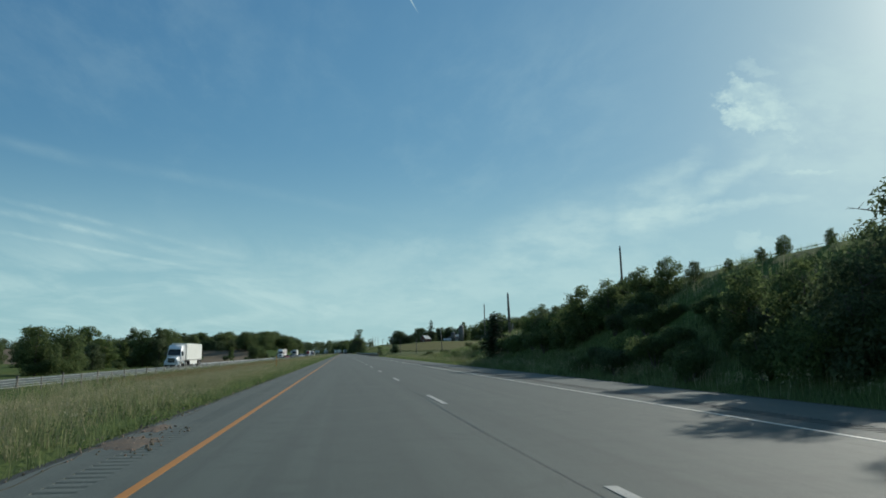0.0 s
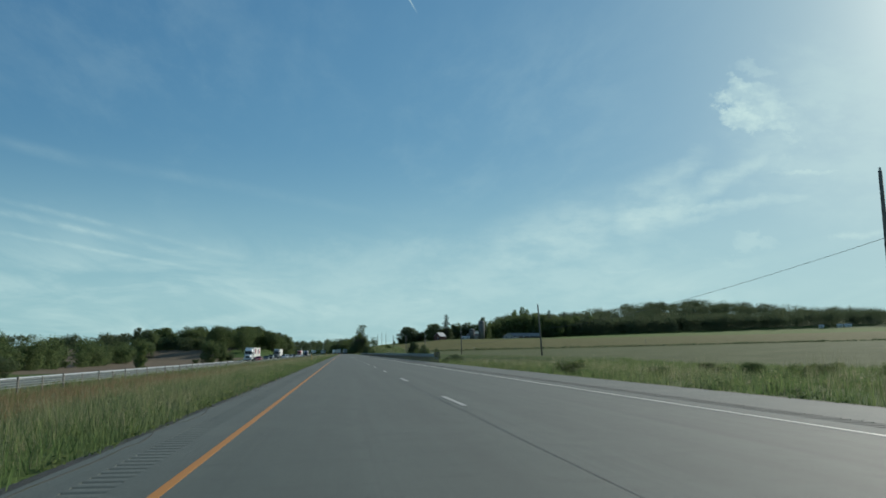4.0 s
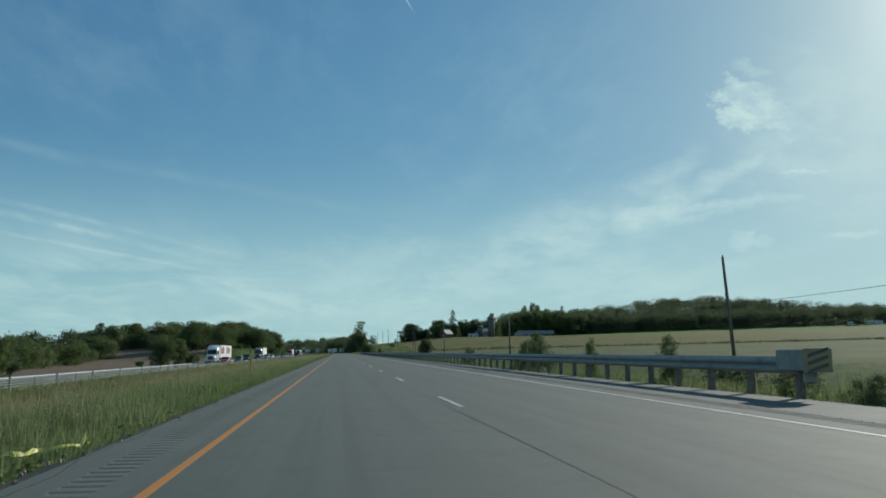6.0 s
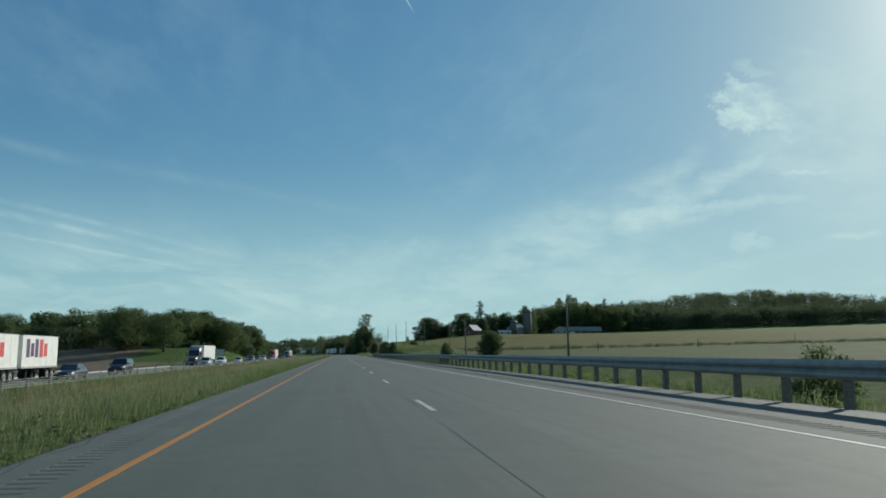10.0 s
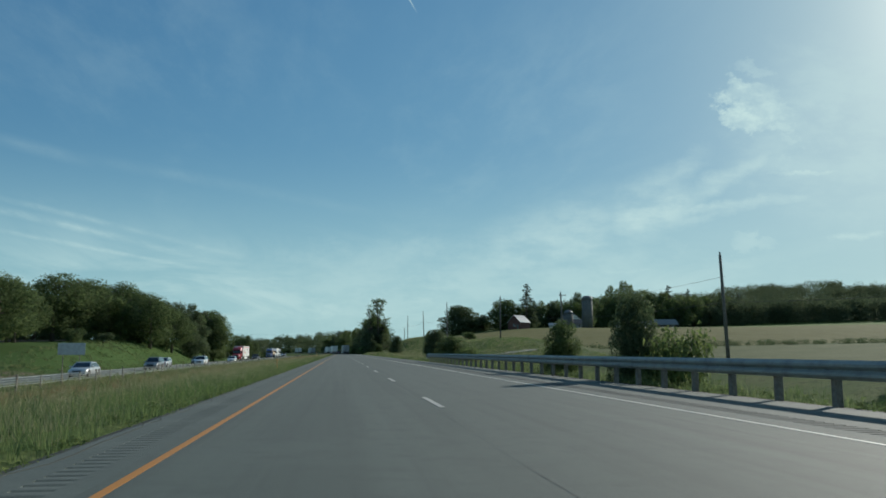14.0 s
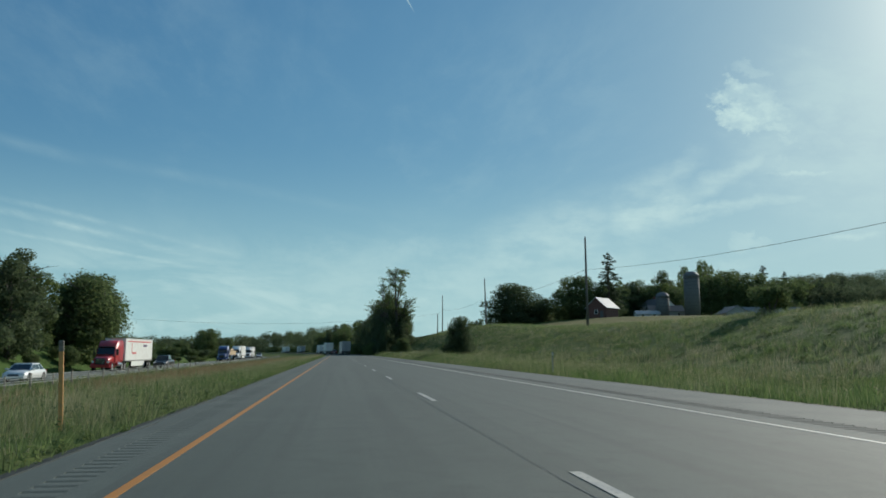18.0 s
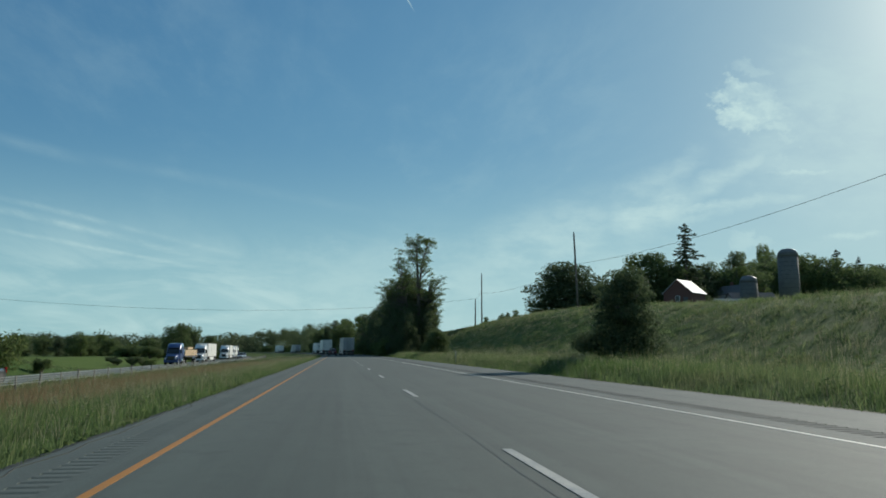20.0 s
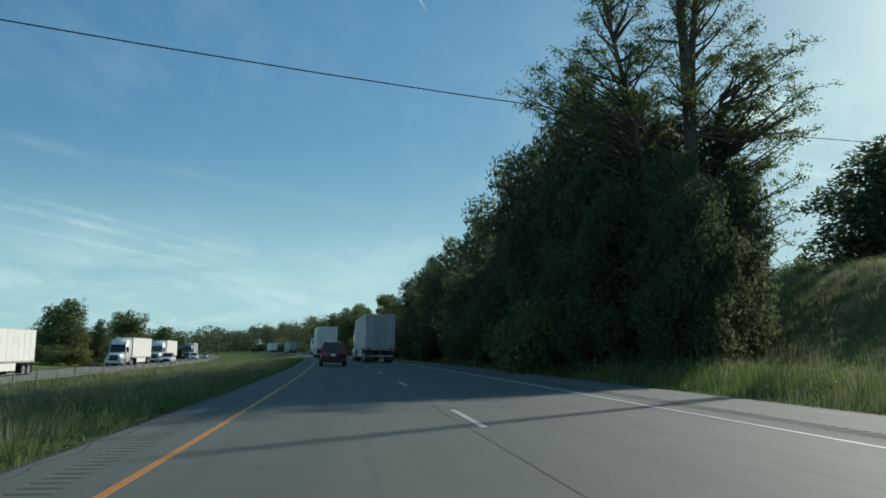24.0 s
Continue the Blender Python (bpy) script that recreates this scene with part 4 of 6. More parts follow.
def woods(name, label, spots, seed, mat, size, per):
    """A far wood: many rounded crowns that run together, one leafy mass."""
    nr = np.random.RandomState(seed)
    lobes = []
    for x, y, h, r in spots:
        z = gz(x, y)
        lobes.append((x, y, z + h * .62, r * .8, r * .8, h * .36))
        lobes.append((x, y - r * .3, z + h * .25, r * .8, r * .8, h * .3))
        for k in range(6):
            w, q = k * 1.05 + nr.rand(), r * nr.uniform(.35, .7)
            lobes.append((x + math.cos(w) * q, y + math.sin(w) * q, z + h * nr.uniform(.45, .84), r * nr.uniform(.28, .45), r * nr.uniform(.28, .45), h * nr.uniform(.10, .17)))
    geo = leaf_cloud(nr, lobes, per * len(spots), size, fill=.25)
    solid(name, geo, mat, label, "wood", kind="stuff")


def spread_spots(seed, count, x0, x1, y0, y1, h0, h1, r):
    rng = random.Random(seed)
    return [(rng.uniform(x0, x1), rng.uniform(y0, y1), rng.uniform(h0, h1), r * rng.uniform(.8, 1.3)) for _ in range(count)]


def front_spots(seed, line, depth, count, h0, h1, r):
    """Spots behind a line of (x, y) corners, up to depth metres further on."""
    rng, out = random.Random(seed), []
    for k in range(count):
        f = (k + rng.random()) / count * (len(line) - 1)
        i = min(int(f), len(line) - 2)
        x, y = line[i][0] + (line[i + 1][0] - line[i][0]) * (f - i), line[i][1] + (line[i + 1][1] - line[i][1]) * (f - i)
        out.append((x + rng.uniform(-6, 6), y + depth * rng.random() ** 1.3, rng.uniform(h0, h1), r * rng.uniform(.75, 1.35)))
    return out


RIDGE = ((205, 905), (300, 945), (420, 968), (560, 990), (760, 1015), (1000, 1065), (1300, 1140))
woods("far_wood", "distant dark green wood along the hill ridge", front_spots(8, RIDGE, 40, 200, 13, 19, 8.5) + front_spots(9, RIDGE, 300, 560, 14, 21, 9.5), 41, "leaf_far", .70, 800)
woods("far_wood", "distant line of trees beyond the ploughed field", spread_spots(3, 150, -460, -150, 640, 900, 7, 10.5, 7) + spread_spots(6, 40, -160, -90, 640, 700, 8, 12, 6), 42, "leaf_far", .75, 450)
ROW = ((-92, 322), (-101, 430), (-108, 540), (-98, 650))
woods("tree_row", "long row of leafy trees beyond the ploughed field", front_spots(14, ROW, 30, 64, 5.5, 8.5, 4.0) + front_spots(24, ROW, 30, 24, 9.0, 11.5, 3.2), 44, "leaf", .34, 1100)
woods("wood_interior", "dark shaded undergrowth inside the left wood", spread_spots(33, 46, -112, -60, 566, 692, 6.5, 9.5, 4.2), 46, "leaf_dark", .34, 900)
woods("curve_wood", "dense green wood along the outside of the curve", [(x + float(bend(y)), y, h, r) for x, y, h, r in spread_spots(15, 120, 12, 60, 1000, 1330, 10, 15, 4.8)], 45, "leaf_dark", .42, 800)
woods("far_wood", "distant wooded skyline at the end of the road", spread_spots(4, 110, -330, -60, 1120, 1330, 11, 16, 8) + spread_spots(7, 80, -420, -150, 1350, 1500, 12, 18, 9), 43, "leaf_far", .8, 450)


def hedge_line(seed, x0, x1, y, h):
    """A dark overgrown field edge: low scrub in a long row."""
    nr = np.random.RandomState(seed)
    n = int((x1 - x0) / .55)
    x = np.linspace(x0, x1, n) + nr.normal(0, .5, n)
    yy = y + nr.normal(0, 1.6, n) + 3 * np.sin(x / 37)
    hh = h * nr.uniform(.6, 1.1, n) * (.95 + .15 * np.sin(x / 11) * np.sin(x / 4.3))
    lobes = np.stack([x, yy, ground_z(x, yy) + hh * .45, hh * .9, hh * .9, hh * .6], 1)
    solid("field_hedge", leaf_cloud(nr, lobes.tolist(), n * 80, .16, fill=.6), "leaf_dark", "low dark overgrown hedge between two fields", "hedge", kind="stuff")


hedge_line(81, 46, 420, 603, 1.6)


def patchy(x, y, s, seed):
    """A slow wavy field from 0 to 1, so that growth comes in drifts."""
    k = np.sin(x * s + seed) + np.sin(y * s * .7 + 1.3 * seed + np.sin(x * s * .6)) + np.sin((x + y) * s * 1.7 + seed * 2.1)
    return np.clip(k / 6 + .5, 0, 1)


def sward(name, label, mat, seed, u0, u1, y0, y1, count, h, w, lean=.5, tuft=18):
    """Grass in tufts: blades spring from many small centres and lean outwards."""
    rng = np.random.RandomState(seed)
    n = max(1, count // tuft)
    cy = rng.uniform(y0, y1, n)
    cu = u0 + (u1 - u0) * rng.rand(n)
    cx = cu + bend(cy)
    k = .6 + .5 * patchy(cx, cy, 1.7, seed) * (.6 + .8 * patchy(cx, cy, .31, seed + 3)) + .25 * rng.normal(size=n)
    k = np.clip(k, .25, 1.6) * (.7 + .3 * np.clip(np.abs(cu - u0) / 1.2, 0, 1))
    i = np.repeat(np.arange(n), tuft)
    r = rng.normal(0, .42 * h, (len(i), 2)) * np.clip(k[i], .5, 1.3)[:, None]
    lim = np.minimum(np.abs(cu[i] - u0) + .06, 5)
    r[:, 0] = np.clip(r[:, 0], -lim, lim)
    x, y = cx[i] + r[:, 0], cy[i] + r[:, 1]
    hh = h * k[i] * rng.uniform(.5, 1.2, len(i))
    z = ground_z(x, y)
    a = rng.uniform(0, 2 * math.pi, len(i))
    l = hh * lean * rng.rand(len(i))
    d = r + rng.normal(0, .10 * h, r.shape)
    d /= np.linalg.norm(d, axis=1)[:, None] + 1e-6
    ww = w * rng.uniform(.6, 1.4, len(i))
    p0 = np.stack([x - np.cos(a) * ww, y - np.sin(a) * ww, z - .03], 1)
    p1 = np.stack([x + np.cos(a) * ww, y + np.sin(a) * ww, z - .03], 1)
    p2 = np.stack([x + d[:, 0] * l, y + d[:, 1] * l, z + hh], 1)
    solid(name, (np.stack([p0, p1, p2], 1).reshape(-1, 3), np.arange(3 * len(i)).reshape(-1, 3)), mat, label, "grass", kind="stuff")


def seed_heads(name, label, mat, seed, u0, u1, y0, y1, count, h, size):
    """Feathery heads of ripe grass, a few to a tuft, over the blades."""
    nr = np.random.RandomState(seed)
    y = nr.uniform(y0, y1, count)
    x = u0 + (u1 - u0) * nr.rand(count) + bend(y)
    keep = patchy(x, y, .9, seed) > .42
    x, y = x[keep], y[keep]
    z = ground_z(x, y) + h * nr.uniform(.6, 1.15, len(x))
    lobes = np.stack([x, y, z, np.full(len(x), .14), np.full(len(x), .14), np.full(len(x), h * .3)], 1)
    solid(name, leaf_cloud(nr, lobes.tolist(), len(x) * 10, size, flat=-.6, fill=.95), mat, label, "grass", kind="stuff")


MEDIAN = ((-2, 270), (270, 540), (540, 820))
for k, (a, b) in enumerate(MEDIAN):
    sward("median_grass", "green grass and weeds along the median edge", "grass", 1 + k, -2.82, -7.5, a, b, 140000, .34, .0062, .8)
    sward("median_grass", "long green and straw grass across the median", "grass", 11 + k, -6.5, -22, a, b, 70000, .38, .020, .8)
    sward("median_seed_heads", "straw-coloured seed heads standing over the median grass", "dry_grass", 21 + k, -3.3, -9, a, b, 46000, .50, .004, .55)
    sward("median_seed_heads", "straw-coloured seed heads standing over the median grass", "dry_grass", 31 + k, -7, -20, a, b, 50000, .46, .009, .6)
sward("median_seed_heads", "straw-coloured seed heads standing over the median grass", "dry_grass", 61, -3.4, -12, -2, 75, 26000, .46, .005, .5)
sward("verge_grass", "long green grass on the right verge", "grass", 7, 9.0, 15, 0, 215, 60000, .45, .009, .6)
sward("verge_grass", "long green grass below the guard rail", "grass", 8, 9.3, 22, 195, 520, 150000, .5, .010, .7)
sward("verge_grass", "long green grass on the right verge", "grass", 9, 9.0, 15, 505, 800, 140000, .42, .009, .8)
sward("bank_grass", "grass and weeds covering the bank", "grass", 10, 13, 34, 505, 780, 190000, .34, .014, 1.0)
sward("verge_grass", "tall rank grass on the right verge below the bank", "grass", 47, 10.0, 13.6, 585, 770, 60000, .62, .008, .6)
sward("bank_seed_heads", "pale ripe grass scattered over the bank", "dry_grass", 46, 13, 30, 505, 780, 60000, .42, .007, .8)
sward("bank_grass", "grass and weeds covering the bank", "grass", 41, 11, 30, 0, 205, 110000, .34, .012, .9)
sward("verge_seed_heads", "pale seed heads over the verge grass", "dry_grass", 42, 9.6, 17, 505, 790, 36000, .75, .005, .3)
sward("verge_seed_heads", "pale seed heads over the verge grass", "dry_grass", 43, 9.6, 17, 0, 210, 20000, .7, .005, .3)
sward("embankment_grass", "bright green grass on the far embankment", "grass", 44, -32.6, -50, 490, 740, 60000, .4, .03)
sward("far_verge_grass", "grass beyond the far road", "grass", 45, -32.8, -38, 40, 490, 40000, .4, .03)


def weeds(name, label, mat, seed, u0, u1, y0, y1, count, h, size):
    """Low broad-leaved weeds: small leafy tufts along an edge."""
    nr = np.random.RandomState(seed)
    y = nr.uniform(y0, y1, count)
    x = u0 + (u1 - u0) * nr.rand(count) ** 1.6 + bend(y)
    z = ground_z(x, y)
    hh = h * nr.uniform(.35, 1.3, count)
    lobes = [(x[i], y[i], z[i] + hh[i] * .4, hh[i] * .9, hh[i] * .9, hh[i] * .55) for i in range(count)]
    solid(name, leaf_cloud(nr, lobes, count * 26, size, fill=.9), mat, label, "weeds", kind="stuff")


sward("median_seed_heads", "reddish-brown ripe grass along the middle of the median", "red_grass", 51, -6.5, -14, 590, 710, 80000, .44, .010, .6)
sward("median_seed_heads", "reddish-brown ripe grass along the middle of the median", "red_grass", 52, -7.0, -15, 50, 185, 95000, .40, .010, .6)
sward("median_seed_heads", "brown ripe grass along the middle of the median", "red_grass", 53, -9, -15, 185, 590, 50000, .36, .011, .6)
seed_heads("median_seed_heads", "pale feathery seed heads over the median grass", "dry_grass", 71, -3.2, -8, -2, 300, 5200, .40, .017)
seed_heads("median_seed_heads", "pale feathery seed heads over the median grass", "dry_grass", 72, -3.2, -8, 300, 600, 4200, .40, .017)
seed_heads("median_seed_heads", "pale feathery seed heads over the median grass", "dry_grass", 73, -3.2, -8, 600, 800, 4200, .40, .017)
seed_heads("median_seed_heads", "pale feathery seed heads near the asphalt edge", "dry_grass", 76, -2.8, -6.5, -2, 45, 2600, .36, .02)
seed_heads("verge_seed_heads", "pale feathery seed heads over the verge grass", "dry_grass", 74, 10, 13.5, 505, 790, 2600, .5, .03)
seed_heads("verge_seed_heads", "pale feathery seed heads over the verge grass", "dry_grass", 75, 9.8, 12, 5, 190, 1500, .5, .03)
weeds("weeds", "low leafy green weeds at the asphalt edge", "leaf_light", 3, -2.85, -5.5, -2, 810, 1700, .20, .035)
weeds("weeds", "dark leafy clumps near the asphalt edge", "leaf_dark", 13, -3.2, -6.5, -2, 810, 420, .40, .035)
weeds("weeds", "pale grey-green weeds at the asphalt edge", "leaf_light", 14, -2.72, -3.2, -2, 810, 1800, .12, .03)
weeds("weeds", "low leafy green weeds on the verge", "leaf", 4, 9.2, 13, 0, 210, 300, .35, .06)
weeds("weeds", "low leafy green weeds on the bank", "leaf", 5, 10.5, 24, 505, 790, 900, .45, .07)
weeds("weeds", "leafy weeds under the guard rail", "leaf", 6, 9.2, 11.5, 196, 507, 1500, .36, .045)

# ---- road furniture ----
M["dark_steel"] = material("dark_steel", (.05, .052, .055), .5, .6)
M["hazard_black"] = material("hazard_black", (.09, .09, .085), .7, grain=[(9, (.15, .14, .12), .45, .7)])
M["hazard_yellow"] = material("hazard_yellow", (.34, .27, .13), .7, grain=[(7, (.26, .23, .15), .45, .7)])
M["sign_back"] = material("sign_back_aluminium", (.42, .44, .46), .5, .7, grain=[(3, (.32, .33, .34), .45, .7)])
M["fibreglass_orange"] = material("orange_marker", (.60, .30, .09), .6, grain=[(20, (.4, .22, .09), .5, .7)])
M["cable_steel"] = material("cable_steel", (.27, .29, .27), .55, .3)
M["insulator"] = material("insulator", (.25, .24, .23), .3)


def guard_rail(name, label, u, z, y0, y1, post_h, face, mat, wood_posts, beam=.31, spacing=1.905, group=""):
    """W-beam on posts with blockouts; face -1 looks to smaller x."""
    t = thing(name, label, "guard rail", group)
    prof = [(0, 0), (.03, .02), (.075, .06), (.075, .10), (.02, .14), (.0, .155), (.02, .17), (.075, .21), (.075, .25), (.03, .29), (0, .31)]
    top = z + post_h
    ys = np.arange(y0, y1, 7.62)
    for k, ya in enumerate(ys):
        yb = min(ya + 7.7, y1)
        geo = Geo()
        for (a0, b0), (a1, b1) in zip(prof, prof[1:]):
            for e in (0, .004):
                x0, x1 = u + face * (a0 + .1 - e), u + face * (a1 + .1 - e)
                za, zb = top - beam + b0 * beam / .31, top - beam + b1 * beam / .31
                o = .003 * (k % 2)
                geo.quad((x0 + o + float(bend(ya)), ya, za), (x0 + o + float(bend(yb)), yb, za), (x1 + o + float(bend(yb)), yb, zb), (x1 + o + float(bend(ya)), ya, zb))
        part("beam", geo, mat, t, smooth=False)
    pm = mesh_of("post", Geo().box((0, 0, post_h / 2 - .3), (.13, .16, post_h + .55), .01), wood_posts)
    bm_ = mesh_of("blockout", Geo().box((0, 0, 0), (.11, .14, .34), .008), wood_posts)
    for y in np.arange(y0 + .3, y1, spacing):
        x = u + float(bend(y))
        p = part("post", pm, wood_posts, t)
        p.location = (x - face * .08, y, z)
        b = part("blockout", bm_, wood_posts, t)
        b.location = (x + face * .045, y, top - beam / 2)
    return t


rail = guard_rail("guard_rail", "weathered grey steel guard rail on thick posts beside the shoulder", 8.95, -.06, 198.6, 506, .89, -1, "galv_dull", "post_wood", beam=.35)
for y, turn in ((198.3, 1), (506.4, -1)):
    geo = Geo().box((0, 0, 0), (.30, .05, .46), .02)
    end = part("end_terminal", geo, "galv_dull", rail, "flat end plate of the guard rail")
    end.location = (8.86, y, .55)
mark = thing("hazard_marker", "yellow and black striped hazard marker on the guard rail end", "hazard marker", at=pose(8.88, 198.05, .76))
part("plate", Geo().box((0, 0, 0), (.60, .012, .46), .004), "hazard_yellow", mark)
part("housing", Geo().box((0, .55, 0), (.46, 1.05, .42), .02), "galv_dull", mark, "dull steel box behind the striped plate")
for k in range(3):
    z = -.23 + k * .15
    part("stripe", Geo().add([(-.22, -.010, z - .02), (.22, -.010, z + .12), (.22, -.010, z + .19), (-.22, -.010, z + .05), (-.22, -.006, z - .02), (.22, -.006, z + .12), (.22, -.006, z + .19), (-.22, -.006, z + .05)],
                             [(0, 1, 2, 3), (4, 7, 6, 5), (0, 4, 5, 1), (3, 2, 6, 7), (1, 5, 6, 2), (0, 3, 7, 4)]), "hazard_black", mark, "black slanted stripe")
guard_rail("guard_rail", "bright steel guard rail along the outer edge of the opposite road", -32.3, -2.1, 150, 480, .72, 1, "galv", "post_wood", spacing=3.81)


def cable_fence(u, y0, y1):
    t = thing("cable_barrier", "low median barrier of thin posts and four steel cables", "cable barrier")
    post = mesh_of("post", Geo().box((0, 0, .30), (.07, .09, 1.15), .008), "post_wood")
    tall = mesh_of("post", Geo().box((0, 0, .35), (.10, .11, 1.25), .008), "post_wood")
    rng = random.Random(8)
    for k, y in enumerate(np.arange(y0, y1, 3.4)):
        x = u + float(bend(y))
        p = part("post", tall if k % 2 else post, "post_wood", t)
        p.matrix_basis = pose(x, y, gz(x, y), rng.uniform(-2, 2), rng.uniform(-2, 2), 0)
    ys = np.arange(y0, y1, 13.6)
    for h in (.42, .55, .68, .80):
        part("cable", Geo().tube([(u + .05 + float(bend(y)), y, gz(u + float(bend(y)), y) + h) for y in ys], [.015] * len(ys), 4), "cable_steel", t)


cable_fence(-17.1, 6, 860)


def marker_post(x, y, h, label):
    t = thing("marker_post", label, "marker post", "marker posts on the median", at=pose(x, y, gz(x, y), 0, random.Random(int(y)).uniform(-3, 3), 0))
    part("post", Geo().box((0, 0, h / 2 - .2), (.062, .03, h + .4), .006), "fibreglass_orange", t)
    part("cap", Geo().box((0, 0, h - .06), (.068, .036, .16), .006), "post_wood", t)


for x, y, h in ((-4.6, 53.8, 1.1), (-4.0, 218, 1.2), (-3.9, 304, 1.15), (-3.7, 474.8, .85), (-3.9, 559.4, 1.25)):
    marker_post(x, y, h, "thin weathered orange marker post in the median grass")


def utility_pole(x, y, top, lean=0.0, arm=False, label="weathered grey wooden utility pole"):
    z = gz(x, y)
    t = thing("utility_pole", label, "utility pole", "utility poles along the road", at=pose(x, y, z, 0, lean, 0))
    h = top - z
    part("pole", Geo().tube([(0, 0, -.6), (0, 0, h * .5), (0, 0, h)], [.155, .13, .10], 10), "wood_pole", t, smooth=True)
    part("insulator", Geo().tube([(0, 0, h), (0, 0, h + .07), (0, 0, h + .2)], [.03, .07, .045], 8), "insulator", t)
    part("bracket", Geo().box((-.11, 0, h * .62), (.09, .07, .24), .01), "dark_steel", t)
    if arm:
        part("crossarm", Geo().box((.28, 0, h - .45), (1.1, .08, .09), .01), "wood_pole", t)
        for dx in (-.22, .78):
            part("insulator", Geo().tube([(dx, 0, h - .42), (dx, 0, h - .26)], [.05, .035], 8), "insulator", t)
    return Vector((x, y, top + .18))


line = [utility_pole(29.8, 0, 12.6, -1.5), utility_pole(30.3, 80.6, 12.4, -2.0), utility_pole(29.9, 161.7, 11.1, -1.0), utility_pole(31.1, 242.5, 8.5, -4.0), utility_pole(30.3, 320.5, 7.1, -1.5),
        utility_pole(29.8, 404, 7.7, -1.0), utility_pole(29.4, 483.5, 8.5, -2.0), utility_pole(28.5, 564, 10.9, 0, True, "wooden utility pole with a short crossarm"), utility_pole(28.4, 633.5, 14.2, -.5),
        utility_pole(29.0, 697.7, 15.4, -2.0), utility_pole(28.5, 758.4, 16.3, 0)]
utility_pole(17.4, 80.1, 7.1, -2.5, label="short leaning wooden utility pole on the bank")
service = utility_pole(27.0, 757.5, 11.1, .5, label="short wooden service pole beside a taller one")
far_end = utility_pole(-85, 702, 12.3, 0)
utility_pole(34.5, 545.1, 10.3, -1.5, True, "wooden utility pole with a short crossarm in the field edge")


def wire(name, label, a, b, sag, r=.016, n=16):
    pts = [a.lerp(b, k / n) - Vector((0, 0, sag * 4 * (k / n) * (1 - k / n))) for k in range(n + 1)]
    solid(name, Geo().tube(pts, [r] * len(pts), 5), "wire", label, "wire", "overhead wires")


DROP = (4.0, 4.0, 4.0, 4.0, 4.0, 4.0, 3.9, 3.4, 3.9, 4.0, 4.0)
for k, (a, b) in enumerate(zip(line, line[1:])):
    wire("overhead_wire", "thin dark line sagging between poles", a - Vector((.1, 0, DROP[k])), b - Vector((.1, 0, DROP[k + 1])), .9, .015)
wire("overhead_wire", "dark cable crossing over the road", service, far_end, 4.4, .017, 28)
wire("overhead_wire", "dark cable hanging from the tall pole", line[-1] - Vector((0, 0, 3.8)), service, .1)
for p0, p1 in zip(line[6:7], line[7:8]):
    wire("overhead_wire", "thin upper line sagging between poles", p0 - Vector((0, 0, 1.9)), p1 - Vector((0, 0, 1.85)), .9, .011)


def road_sign(x, y):
    t = thing("road_sign", "bare grey back of a large road sign on two posts", "road sign", at=pose(x, y, gz(x, y)))
    top = 2.1 - gz(x, y)
    part("panel", Geo().box((0, 0, top - .75), (3.3, .03, 1.5), .02), "sign_back", t)
    for dx in (-1.0, 1.0):
        part("post", Geo().box((dx, .08, (top - .1) / 2 - .3), (.09, .10, top + .5), .008), "post_wood", t)
        part("bracket", Geo().box((dx, .03, top - .4), (.2, .05, .06), .004), "dark_steel", t)
        part("bracket", Geo().box((dx, .03, top - 1.1), (.2, .05, .06), .004), "dark_steel", t)


def farm_lane():
    """A short gravel lane from the verge up into the field."""
    rings = []
    for k in range(7):
        x = 15 + 2.0 * k
        y = 531 + .012 * (x - 15) ** 2
        rings.append([(x, y - 1.5, gz(x, y - 1.5) - .15), (x, y - 1.5, gz(x, y - 1.5) + .09), (x, y + 1.5, gz(x, y + 1.5) + .09), (x, y + 1.5, gz(x, y + 1.5) - .15)])
    solid("farm_lane", Geo().loft(rings), "lane_gravel", "pale gravel farm lane climbing into the field", "lane", kind="structure")


M["lane_gravel"] = material("lane_gravel", (.24, .235, .215), .95, spec=.2, grain=[(1.5, (.17, .168, .15), .45, .7), (30, (.32, .31, .28), .58, .75)], bump=.4, bump_scale=30)
farm_lane()
road_sign(-33.6, 530.5)
for x, y, h in ((104, 520, 3.2), (62, 486, 2.2), (210, 640, 3.5)):
    t = thing("field_post", "thin grey post standing in the field", "post", "posts in the field", at=pose(x, y, gz(x, y)))
    part("post", Geo().tube([(0, 0, -.3), (0, 0, h)], [.10, .08], 7), "wood_pole", t)
    part("cap", Geo().box((0, 0, h - .2), (.3, .12, .4), .01), "sign_back", t)
for x, y in ((11.2, 470), (10.4, 585), (10.0, 672)):
    t = thing("reflector_post", "small grey delineator post at the edge of the shoulder", "reflector post", "reflector posts", at=pose(x, y, gz(x, y)))
    part("post", Geo().box((0, 0, .45), (.06, .03, 1.3), .004), "galv_dull", t)
    part("reflector", Geo().box((0, -.02, .98), (.085, .02, .14), .004), "white_paint", t)


